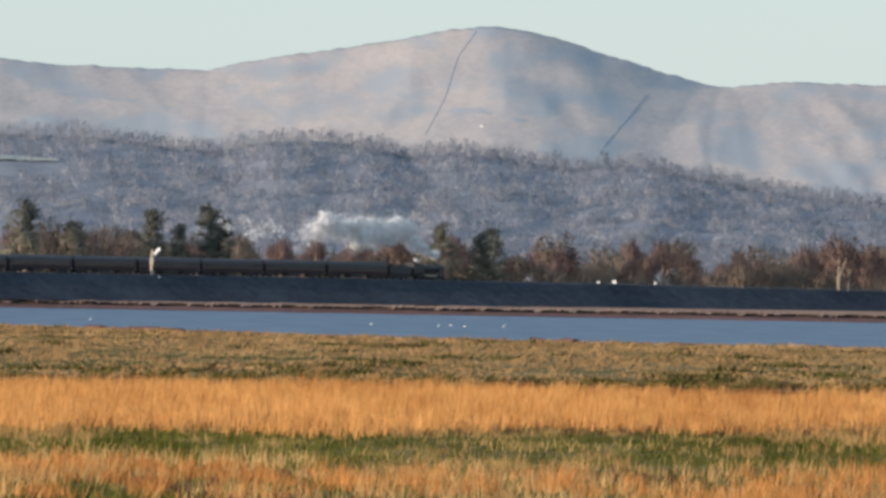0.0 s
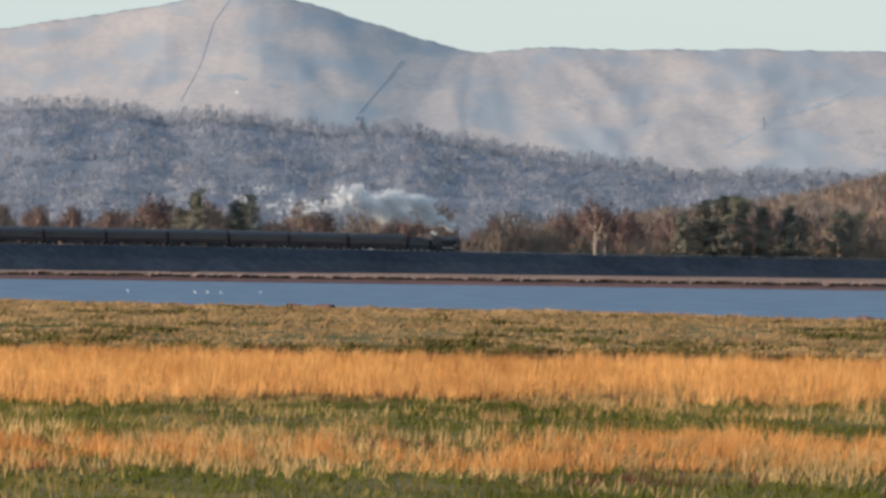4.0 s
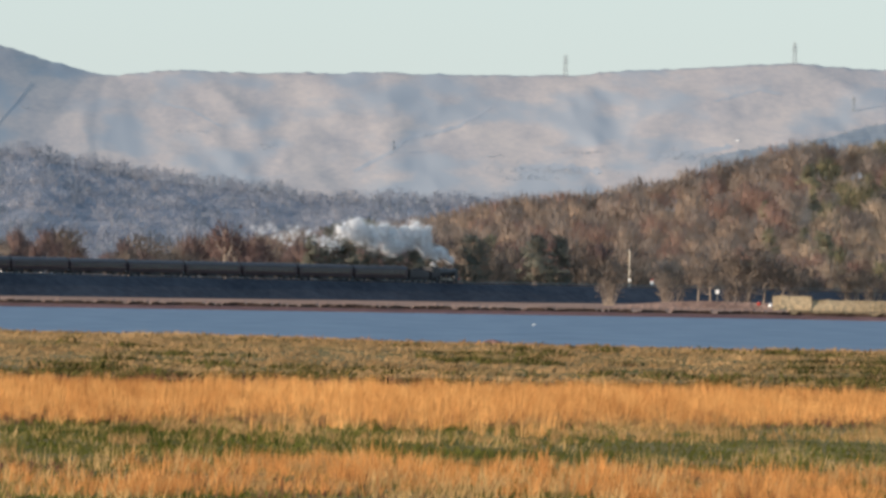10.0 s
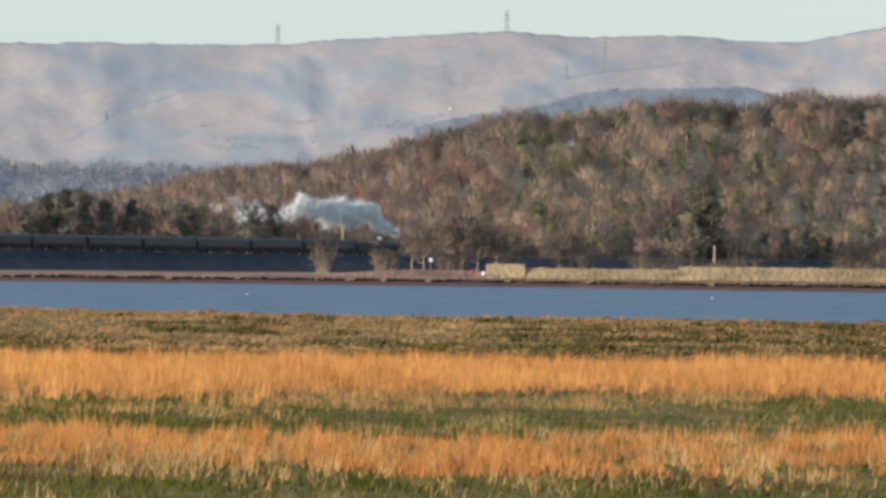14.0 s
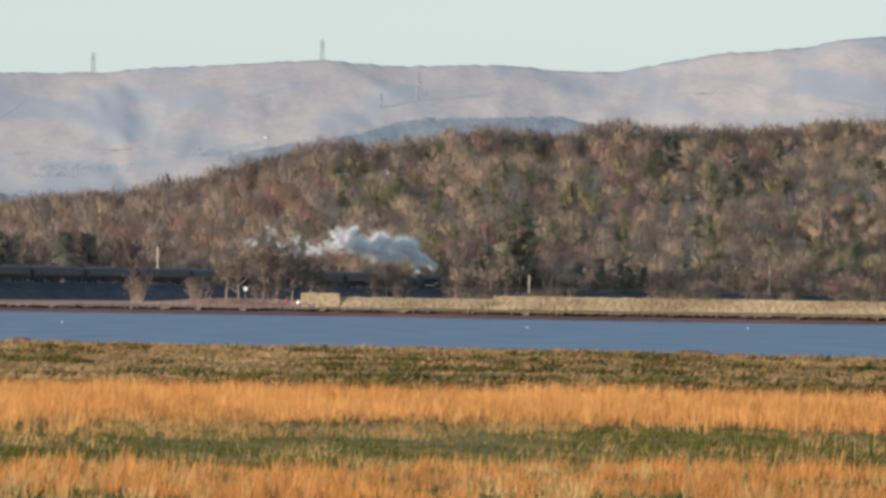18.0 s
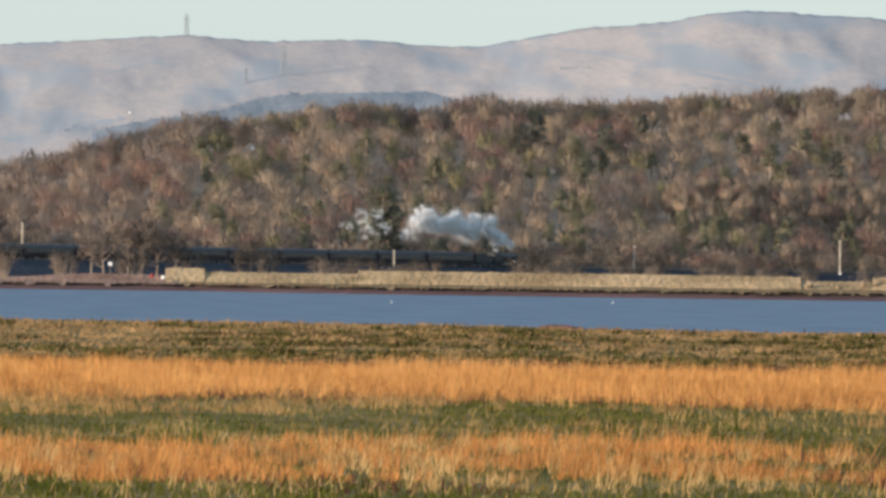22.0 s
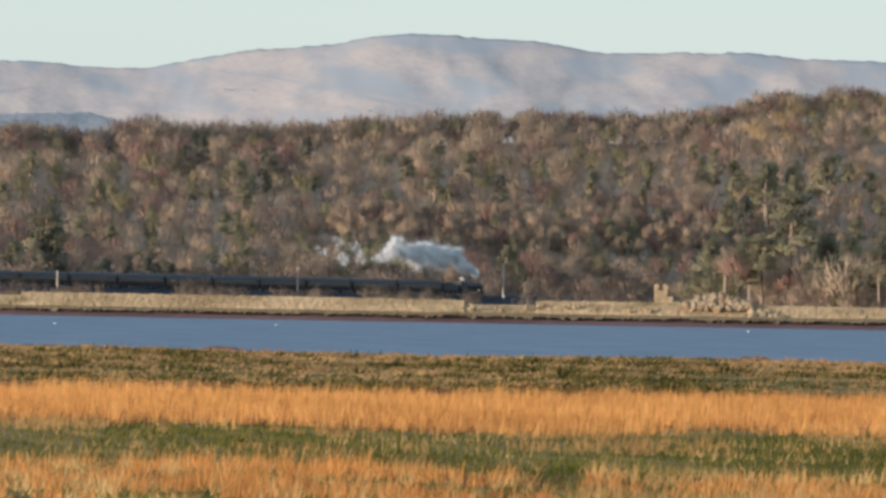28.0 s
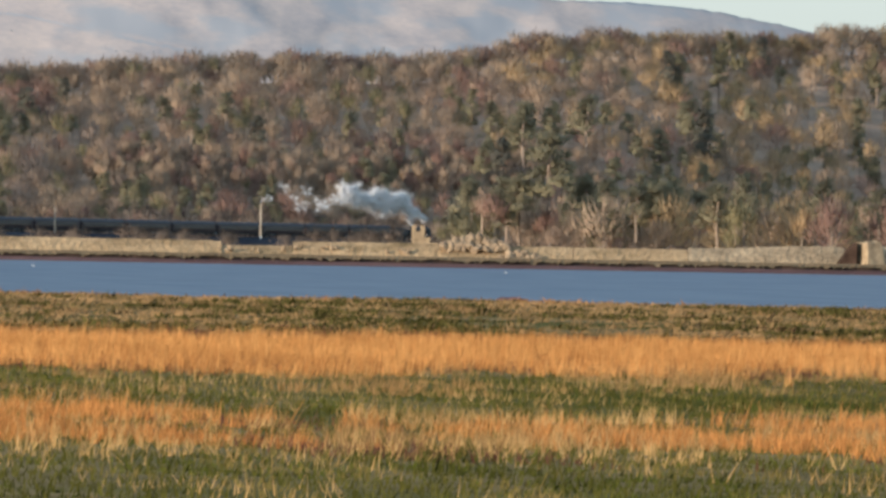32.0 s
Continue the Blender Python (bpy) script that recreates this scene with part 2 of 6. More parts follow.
def glass_material():
    m = material("coach_glass", (0.03, 0.034, 0.04), (0.06, 0.066, 0.072), 0.5, 0.12)
    m.node_tree.nodes["Principled BSDF"].inputs["Specular IOR Level"].default_value = 0.6
    return m


M_GLASS = glass_material()


def water_material():
    m = bpy.data.materials.new("estuary_water")
    m.use_nodes = True
    n, li = m.node_tree.nodes, m.node_tree.links
    b = n["Principled BSDF"]
    b.inputs["Roughness"].default_value = 0.42
    b.inputs["IOR"].default_value = 1.333
    b.inputs["Specular IOR Level"].default_value = 0.28
    tc = n.new("ShaderNodeTexCoord")
    mp = n.new("ShaderNodeMapping")
    mp.inputs["Scale"].default_value = (0.5, 0.06, 1)
    no = n.new("ShaderNodeTexNoise")
    no.inputs["Scale"].default_value = 0.6
    no.inputs["Detail"].default_value = 6
    bp = n.new("ShaderNodeBump")
    bp.inputs["Strength"].default_value = 0.8
    bp.inputs["Distance"].default_value = 0.35
    li.new(tc.outputs["Object"], mp.inputs[0])
    li.new(mp.outputs[0], no.inputs["Vector"])
    li.new(no.outputs[0], bp.inputs["Height"])
    li.new(bp.outputs[0], b.inputs["Normal"])
    m2 = n.new("ShaderNodeMapping")
    m2.inputs["Scale"].default_value = (0.12, 0.018, 1)
    n2 = n.new("ShaderNodeTexNoise")
    n2.inputs["Scale"].default_value = 1.0
    n2.inputs["Detail"].default_value = 6
    mx = n.new("ShaderNodeMix")
    mx.data_type = "RGBA"
    # the sky's reflection, streaked by ripples, put into two base blues
    mx.inputs[6].default_value = (0.022, 0.056, 0.118, 1)
    mx.inputs[7].default_value = (0.075, 0.118, 0.185, 1)
    li.new(tc.outputs["Object"], m2.inputs[0])
    li.new(m2.outputs[0], n2.inputs["Vector"])
    rg = n.new("ShaderNodeMapRange")
    rg.inputs[1].default_value = 0.34
    rg.inputs[2].default_value = 0.66
    li.new(n2.outputs[0], rg.inputs[0])
    li.new(rg.outputs[0], mx.inputs[0])
    li.new(mx.outputs[2], b.inputs["Base Color"])
    return m


M_WATER = water_material()


def steam_material(name, thin):
    """White droplets of steam, lit through."""
    m = bpy.data.materials.new(name)
    m.use_nodes = True
    n, li = m.node_tree.nodes, m.node_tree.links
    n.clear()
    out = n.new("ShaderNodeOutputMaterial")
    df = n.new("ShaderNodeBsdfDiffuse")
    tl = n.new("ShaderNodeBsdfTranslucent")
    a = n.new("ShaderNodeMixShader")
    a.inputs[0].default_value = thin
    tc = n.new("ShaderNodeTexCoord")
    no = n.new("ShaderNodeTexNoise")
    no.inputs["Scale"].default_value = 0.8
    no.inputs["Detail"].default_value = 4
    mx = n.new("ShaderNodeMix")
    mx.data_type = "RGBA"
    mx.inputs[6].default_value = (0.80, 0.82, 0.84, 1)
    mx.inputs[7].default_value = (0.90, 0.90, 0.90, 1)
    li.new(tc.outputs["Object"], no.inputs["Vector"])
    li.new(no.outputs[0], mx.inputs[0])
    li.new(mx.outputs[2], df.inputs[0])
    li.new(mx.outputs[2], tl.inputs[0])
    li.new(df.outputs[0], a.inputs[1])
    li.new(tl.outputs[0], a.inputs[2])
    li.new(a.outputs[0], out.inputs[0])
    return m


M_STEAM = steam_material("dense_steam", 0.40)
M_WISP = steam_material("thin_steam", 0.5)


# ---- mesh helpers ----
def np_mesh(name, v, f, mats, mat_index=None, smooth=False, normals=None):
    """A mesh from arrays of vertices and of triangles or quads; normals, one a vertex, soften foliage."""
    v, f = np.asarray(v, dtype=np.float32), np.asarray(f, dtype=np.int32)
    k = f.shape[1]
    me = bpy.data.meshes.new(name)
    me.vertices.add(len(v))
    me.vertices.foreach_set("co", v.ravel())
    me.loops.add(f.size)
    me.loops.foreach_set("vertex_index", f.ravel())
    me.polygons.add(len(f))
    me.polygons.foreach_set("loop_start", np.arange(0, f.size, k, dtype=np.int32))
    if mat_index is not None:
        me.polygons.foreach_set("material_index", np.asarray(mat_index, dtype=np.int32))
    me.polygons.foreach_set("use_smooth", np.full(len(f), smooth))
    for m in mats:
        me.materials.append(m)
    me.update(calc_edges=True)
    if normals is not None:
        me.normals_split_custom_set_from_vertices(np.asarray(normals, dtype=np.float32))
    return me


def crown_normals(v, h, up=0.45):
    n = np.asarray(v, float) - np.array((0, 0, h * up))
    n += np.random.default_rng(len(v)).normal(0, h * 0.045, (len(v) // 3, 3)).repeat(3, 0)
    return n / np.linalg.norm(n, axis=1)[:, None]


def mesh_of(name, bm, mat):
    me = bpy.data.meshes.new(name)
    bmesh.ops.recalc_face_normals(bm, faces=bm.faces)
    bm.to_mesh(me)
    bm.free()
    me.materials.append(mat)
    return me


def part(name, bm, mat, parent, label="", smooth=False):
    ob = new(name, mesh_of(name, bm, mat))
    ob.parent = parent
    if smooth:
        for p in ob.data.polygons:
            p.use_smooth = True
    if label:
        tagged(ob, label)
    return ob


def box(bm, x0, x1, y0, y1, z0, z1, bevel=0.0, taper=0.0):
    g = bmesh.ops.create_cube(bm, size=1.0)
    cx, cy = (x0 + x1) / 2, (y0 + y1) / 2
    for q in g["verts"]:
        up = q.co.z > 0
        k = 1.0 - (taper if up else 0.0)
        q.co = Vector((cx + q.co.x * (x1 - x0) * k, cy + q.co.y * (y1 - y0) * k, z1 if up else z0))
    if bevel:
        edges = {e for q in g["verts"] for e in q.link_edges}
        bmesh.ops.bevel(bm, geom=list(edges), offset=bevel, segments=2, affect="EDGES", profile=0.7)
    return bm


def tube(bm, a, b, r0, r1, n=10):
    a, b = Vector(a), Vector(b)
    g = bmesh.ops.create_cone(bm, cap_ends=True, segments=n, radius1=r0, radius2=r1, depth=(b - a).length)
    m = Matrix.Translation((a + b) / 2) @ (b - a).to_track_quat("Z", "Y").to_matrix().to_4x4()
    bmesh.ops.transform(bm, matrix=m, verts=g["verts"])
    return bm


def ball(bm, c, r, sx=1.0, sy=1.0, sz=1.0, sub=2):
    g = bmesh.ops.create_icosphere(bm, subdivisions=sub, radius=r)
    bmesh.ops.transform(bm, matrix=Matrix.Translation(c) @ Matrix.Diagonal((sx, sy, sz, 1)), verts=g["verts"])
    return g["verts"]


def curve(points, u):
    return float(np.interp(u, [p[0] for p in points], [p[1] for p in points]))


def curves(points, u):
    return np.interp(u, [p[0] for p in points], [p[1] for p in points])


# ---- plan ----
TRACK_O = Vector((0.0, 2860.0))
TRACK_A = radians(47.5)
TRACK_D = Vector((math.cos(TRACK_A), math.sin(TRACK_A)))
TRACK_N = Vector((TRACK_D.y, -TRACK_D.x))      # towards the camera's side
SPEED = 22.2


def rail_z(s):
    return curve([(-420, 7.7), (0, 7.45), (140, 6.75), (220, 6.5), (285, 6.25), (520, 5.6), (620, 5.3), (1300, 4.4)], s)


def track(s, off=0.0):
    q = TRACK_O + TRACK_D * s + TRACK_N * off
    return q.x, q.y


def track_s(u):
    k = math.tan(u / F)
    return k * TRACK_O.y / (TRACK_D.x - k * TRACK_D.y)


def track_d(u):
    x, y = track(track_s(u))
    return math.hypot(x, y)


WATER_FAR = [(-1500, 2677), (1700, 2677), (2000, 2590), (2800, 2535), (4800, 2545)]
MARSH_EDGE = [(-1500, 1330), (-780, 1279), (-440, 1210), (0, 1135), (785, 1098), (1000, 1042), (1600, 1000), (1940, 1005), (2760, 935), (3190, 962), (3970, 927), (4800, 920)]


def nz(x, y, k, seed=0.0):
    return noise.noise(Vector((x * k, y * k, seed)))


# ---- ground: one sheet out to the hills ----
def build_ground():
    us = list(np.linspace(-1500, 4800, 211))
    full = math.pi * F
    wide = [-full + (full - 1500) / 12 * i for i in range(12)]
    wide2 = [4800 + (full - 4800) / 12 * i for i in range(1, 13)]
    us = wide + us + wide2
    marsh = [0.0, 60, 150, 210, 300, 400, 500, 600, 700, 800, 850]
    verts, faces = [], []
    rows = None
    for u in us:
        e, wf = curve(MARSH_EDGE, u), curve(WATER_FAR, u)
        e += 14 * nz(u, 0, 0.012) + 6 * nz(u, 0, 0.05, 3)
        wf += 3 * nz(u, 0, 0.03, 5)
        ds = marsh + [e - 3, e, e + 3, e + 25, wf - 20, wf, wf + 14, wf + 60, wf + 160, 3000, 3400, 4000, 4600, 4990]
        zs = [1.5] * len(marsh) + [1.45, 1.35, 0.1, -1.5, -1.2, -0.5, -0.2, 0.25, 1.0, 1.9, 3.0, 4.0, 4.0, 4.0]
        rows = len(ds)
        for d, z in zip(ds, zs):
            x, y = d * math.sin(u / F), d * math.cos(u / F)
            if z > 0.5:
                z += 0.12 * nz(x, y, 0.05) if d > 200 else 0
            verts.append((x, y, z))
    for i in range(len(us) - 1):
        for j in range(rows - 1):
            a = i * rows + j
            faces.append((a, a + 1, a + rows + 1, a + rows))
    ob = new("ground", np_mesh("ground", verts, faces, [M_GROUND], smooth=True))
    tagged(ob, "flat brown saltmarsh soil reaching to the hills", "ground", kind="structure")


def build_water():
    us = np.linspace(-9000, 13000, 45)
    ds = [400, 900, 1200, 1600, 2000, 2400, 2720]
    v = [(d * math.sin(u / F), d * math.cos(u / F), 0.0) for u in us for d in ds]
    k = len(ds)
    f = [(i * k + j, i * k + j + 1, i * k + j + k + 1, i * k + j + k) for i in range(len(us) - 1) for j in range(k - 1)]
    tagged(new("water", np_mesh("water", v, f, [M_WATER], smooth=True)), "rippled blue estuary channel at high water", "water", kind="structure")


build_ground()
build_water()


# ---- marsh grass ----
def blades(name, label, mat, pts, h0, h1, w, lean, seed, clump=0.2, soft=0.0, tall=1.0, face=0.0):
    """Single tapering blades standing at pts (n x 3)."""
    rng = np.random.default_rng(seed)
    n = len(pts)
    h = rng.uniform(h0, h1, n) * rng.uniform(0.75, 1.15, n) * (1 + clump * field(pts[:, 0], pts[:, 1] * 0.4, 2.2, seed + 50)) * tall
    a = rng.uniform(0, math.pi, n)
    ww = w * rng.uniform(0.6, 1.5, n) * 0.5
    side = np.stack([np.cos(a) * ww, np.sin(a) * ww * 0.4, np.zeros(n)], 1)
    tip = np.stack([rng.normal(lean * 0.4, lean, n) * h, rng.normal(0, lean, n) * h, h], 1)
    v = np.empty((n, 3, 3))
    v[:, 0], v[:, 1], v[:, 2] = pts - side, pts + side, pts + tip
    v[:, :2, 2] -= 0.05
    f = np.arange(3 * n).reshape(n, 3)
    nrm = None
    if soft:
        nrm = np.array((-0.2, -0.45, 0.8)) + rng.normal(0, soft, (n, 3)) + face
        nrm = (nrm / np.linalg.norm(nrm, axis=1)[:, None]).repeat(3, 0)
        back = (np.cross(v[:, 1] - v[:, 0], v[:, 2] - v[:, 0]) * nrm[::3]).sum(1) < 0
        v[back, 0], v[back, 1] = v[back, 1].copy(), v[back, 0].copy()
    ob = new(name, np_mesh(name, v.reshape(-1, 3), f, [mat], smooth=bool(soft), normals=nrm))
    return tagged(ob, label, "grass", kind="stuff")


def hummocks(p, each, r, seed):
    """Spreads each point of p into a domed clump; gives the points, their share of the height and the way they face."""
    rng = np.random.default_rng(seed)
    size = rng.uniform(0.5, 1.5, len(p)).repeat(each)
    o = rng.normal(0, 1, (len(p) * each, 2)) * r
    q = p.repeat(each, 0)
    q[:, 0] += o[:, 0] * size
    q[:, 1] += o[:, 1] * size * 1.6
    face = np.stack([o[:, 0], o[:, 1], np.zeros(len(o))], 1) / r * 0.55
    return q, (0.35 + 0.8 * np.exp(-(o ** 2).sum(1) / (2 * r * r))) * size, face


def tufts(p, each, r, seed):
    """Gathers blades into tufts: each point of p becomes a tuft of `each` blades; gives points and heights, alike within a tuft."""
    rng = np.random.default_rng(seed)
    q = p.repeat(each, 0)
    a, k = rng.uniform(0, 2 * math.pi, len(q)), rng.uniform(0, 1, len(q)) * r * rng.uniform(0.5, 1.6, len(p)).repeat(each)
    q[:, 0] += np.cos(a) * k
    q[:, 1] += np.sin(a) * k
    return q, rng.uniform(0.7, 1.35, len(p)).repeat(each) * rng.uniform(0.75, 1.1, len(q))


def scatter(n, d0, d1, seed):
    """Points on the marsh between two distances, evenly by area."""
    rng = np.random.default_rng(seed)
    u = rng.uniform(-1050, 4250, n)
    d = np.sqrt(rng.uniform(d0 * d0, d1 * d1, n))
    x, y = d * np.sin(u / F), d * np.cos(u / F)
    pts = np.stack([x, y, np.full(n, 1.5)], 1)
    return u, d, pts, rng


def field(x, y, k, seed):
    """Cheap smooth field of sines, -1..1."""
    rng = np.random.default_rng(seed)
    s = np.zeros_like(x)
    for i in range(7):
        a = rng.uniform(0, 2 * math.pi)
        q = k * rng.uniform(0.5, 2.2)
        s += np.sin((x * math.cos(a) + y * 0.28 * math.sin(a)) * q + rng.uniform(0, 6.3))
    return s / 3.2


REED_FRONT = [(-1500, 402), (0, 405), (500, 412), (950, 414), (1440, 424), (1940, 434), (2330, 437), (2760, 421), (3190, 438), (4300, 438)]


def build_marsh():
    # the reed band: a close stand with taller tufts in it
    u, d, p, rng = scatter(165000, 385, 580, 11)
    fr = curves(REED_FRONT, u) + 16 * field(p[:, 0], p[:, 1], 0.25, 1) + 8 * field(p[:, 0], p[:, 1], 1.1, 2)
    bk = 556 + 14 * field(p[:, 0], p[:, 1], 0.2, 3) + 7 * field(p[:, 0], p[:, 1], 0.9, 4)
    k = (d > fr) & (d < bk)
    blades("reed_bed", "tall orange-gold dead marsh grass standing in a band", M_REED, p[k], 0.34, 0.66, 0.036, 0.2, 1, 0.34)
    u, d, p, rng = scatter(14000, 380, 580, 41)
    k = (d > curves(REED_FRONT, u) - 6 + 18 * field(p[:, 0], p[:, 1], 0.25, 1) + 14 * field(p[:, 0], p[:, 1], 1.1, 2)) & (d < 556 + 18 * field(p[:, 0], p[:, 1], 0.4, 3))
    q, tall = tufts(p[k], 8, 0.13, 42)
    blades("reed_tufts", "taller golden tufts standing out of the reed band", M_REED_PALE, q, 0.44, 0.74, 0.032, 0.2, 43, 0.25, 0.0, tall)
    u, d, p, rng = scatter(4200, 380, 470, 44)
    k = (d > curves(REED_FRONT, u) - 10) & (d < curves(REED_FRONT, u) + 40)
    q, tall = tufts(p[k], 10, 0.2, 45)
    blades("reed_stubble", "russet-brown broken stalks at the foot of the reeds", M_DOCK, q, 0.18, 0.42, 0.035, 0.3, 46, 0.2, 0.0, tall)
    # straw tufts that stray out of the reed band into the green turf
    u, d, p, rng = scatter(20000, 262, 450, 12)
    g = field(p[:, 0], p[:, 1], 0.30, 5) + 0.6 * field(p[:, 0], p[:, 1], 1.3, 6)
    fr = curves(REED_FRONT, u)
    lo = np.where(d < 318 + 12 * field(p[:, 0], p[:, 1], 0.25, 7), 0.25, np.where(d > fr - 24 + 14 * field(p[:, 0], p[:, 1], 0.4, 47), 0.3, 1.0))
    k = (g > lo) & (d > 272 + 7 * field(p[:, 0], p[:, 1], 0.3, 9))
    q, tall = tufts(p[k], 8, 0.15, 48)
    blades("straw_grass", "pale straw-coloured tufts among green turf", M_STRAW, q, 0.20, 0.44, 0.034, 0.3, 2, 0.4, 0.0, tall)
    # a broken band of gold grass nearer by, with dark dock in its hollows
    u, d, p, rng = scatter(17000, 256, 336, 13)
    g = field(p[:, 0], p[:, 1], 0.28, 8)
    k = (d < 322 + 14 * g) & (d > 272 + 7 * field(p[:, 0], p[:, 1], 0.3, 9)) & (field(p[:, 0], p[:, 1], 0.30, 10) + 0.7 * field(p[:, 0], p[:, 1], 1.5, 18) > 0.0)
    q, tall = tufts(p[k], 9, 0.13, 49)
    blades("gold_grass", "patchy orange dead grass in front of the turf", M_REED, q, 0.22, 0.50, 0.034, 0.26, 3, 0.4, 0.0, tall)
    u, d, p, rng = scatter(3000, 262, 330, 50)
    q, tall = tufts(p[field(p[:, 0], p[:, 1], 0.5, 51) > -0.1], 7, 0.12, 52)
    blades("pale_tufts", "bleached pale tufts among the gold grass", M_PALE, q, 0.24, 0.50, 0.03, 0.3, 53, 0.3, 0.0, tall)
    u, d, p, rng = scatter(34000, 210, 440, 19)
    k = field(p[:, 0], p[:, 1], 0.5, 30) + 0.8 * field(p[:, 0], p[:, 1], 1.9, 31) > 0.45
    blades("bleached_stems", "scattered bleached stems leaning over the turf", M_PALE, p[k], 0.18, 0.45, 0.03, 0.45, 22, 0.3)
    u, d, p, rng = scatter(16000, 258, 316, 23)
    k = field(p[:, 0], p[:, 1], 0.45, 32) + 0.5 * field(p[:, 0], p[:, 1], 1.6, 33) > 0.5
    blades("dead_dock", "dark red-brown dead stems in patches", M_DOCK, p[k], 0.14, 0.34, 0.06, 0.4, 24, 0.3)
    # turf: a low close sward with thicker, brighter cushions in it
    u, d, p, rng = scatter(150000, 207, 470, 14)
    k = rng.uniform(0, 1, len(d)) < np.clip(330 / d, 0.5, 1)
    blades("green_turf", "short green saltmarsh turf", M_GREEN, p[k], 0.08, 0.24, 0.06, 0.35, 4)
    u, d, p, rng = scatter(7500, 207, 425, 54)
    k = field(p[:, 0], p[:, 1], 0.35, 55) + 0.7 * field(p[:, 0], p[:, 1], 1.4, 56) > np.where((d > 335) | (d < 275), -0.3, 0.7)
    q, tall, face = hummocks(p[k], 13, 0.22, 57)
    blades("turf_cushions", "thick bright-green grass cushions in the turf", M_GREEN_BRIGHT, q, 0.10, 0.20, 0.06, 0.6, 58, 0.3, 0.25, tall, face)
    # low tussocks out to the water
    u, d, p, rng = scatter(150000, 520, 1340, 15)
    k = d < curves(MARSH_EDGE, u) - 6 + 14 * 0.3 * field(p[:, 0], p[:, 1], 0.06, 11)
    k &= (d > 610 + 40 * (field(p[:, 0], p[:, 1], 0.16, 21) + 0.7 * field(p[:, 0], p[:, 1], 0.7, 22))) | (rng.uniform(0, 1, len(d)) < 0.35)
    blades("marsh_tussocks", "low straw-coloured saltmarsh tussocks by the water", M_TUSSOCK, p[k], 0.05, 0.12, 0.34, 1.0, 5, 0.5, 0.2)
    # green rush hummocks behind the reed band and in streaks out to the water, more of them towards the wood's side
    u, d, p, rng = scatter(15000, 560, 1250, 16)
    g = field(p[:, 0], p[:, 1], 0.30, 21) + 0.5 * field(p[:, 0], p[:, 1], 0.9, 22)
    k = (d < curves(MARSH_EDGE, u) - 40) & (((d < 660 + 50 * g) & (g > -0.35)) | (g > 0.85 - 0.75 * np.clip((u - 1100) / 1200, 0, 1)))
    q, tall, face = hummocks(p[k], 22, 0.50, 61)
    blades("rush_clumps", "dark green rushes in hummocks behind the reed band", M_MOSS, q, 0.18, 0.36, 0.20, 0.7, 6, 0.2, 0.22, tall, face)
    u, d, p, rng = scatter(3600, 560, 1260, 26)
    q, tall, face = hummocks(p[d < curves(MARSH_EDGE, u) - 12], 30, 0.5, 62)
    blades("straw_hummocks", "pale straw hummocks standing out of the tussocks", M_TUSSOCK, q, 0.16, 0.32, 0.20, 0.7, 27, 0.2, 0.22, tall, face)
    u, d, p, rng = scatter(5600, 552, 620, 66)
    q, tall = tufts(p[d < 586 + 16 * field(p[:, 0], p[:, 1], 0.4, 67)], 9, 0.3, 68)
    blades("brown_fringe", "russet-brown dead stems along the back of the reeds", M_DOCK, q, 0.15, 0.4, 0.06, 0.35, 69, 0.3, 0.0, tall)
    # russet grass on the rim over the water
    u, d, p, rng = scatter(26000, 880, 1340, 63)
    e = curves(MARSH_EDGE, u)
    k = (d > e - 60 + 30 * field(p[:, 0], p[:, 1], 0.1, 64)) & (d < e - 7 + 4 * field(p[:, 0], p[:, 1], 0.06, 11))
    blades("rim_grass", "russet and gold grass along the rim of the marsh", M_RIM, p[k], 0.12, 0.34, 0.16, 0.5, 65, 0.5, 0.25)


build_marsh()


def build_rim_hummocks():
    """Low dark lumps of peat on the rim of the marsh: bearing and width in bearing steps."""
    for u, wide in ((226, 46), (170, 30), (-520, 130), (-610, 50), (2370, 80), (3310, 60), (1180, 40)):
        d = curve(MARSH_EDGE, u) - 5
        w = wide * d / F
        bm = bmesh.new()
        bmesh.ops.create_icosphere(bm, subdivisions=3, radius=1.0)
        for q in bm.verts:
            k = 1 + 0.35 * noise.noise(q.co * 1.8 + Vector((u, 0, 0))) + 0.2 * noise.noise(q.co * 5.0)
            q.co = Vector((q.co.x * w * 0.5 * k, q.co.y * 1.6 * k, max(-0.2, q.co.z) * 0.34 * k))
        ob = tagged(new("peat_hummock"), "low dark reddish peat hummock on the marsh rim", "hummock", "hummocks on the rim")
        part("mound", bm, M_MUD, ob)
        ob.location = spot(u, d, 1.42)


build_rim_hummocks()


# ---- far shore: ledge, scarp, embankment ----
def strip(name, label, cat, mat, us, line, kind="structure"):
    """A sheet swept along bearings us; line(u) gives the (distance, height) points of its section."""
    v, k = [], 0
    for u in us:
        sec = line(u)
        k = len(sec)
        v += [tuple(spot(u, d, z)) for d, z in sec]
    f = [(i * k + j, i * k + j + 1, i * k + j + k + 1, i * k + j + k) for i in range(len(us) - 1) for j in range(k - 1)]
    return tagged(new(name, np_mesh(name, v, f, [mat], smooth=False)), label, cat, kind=kind)


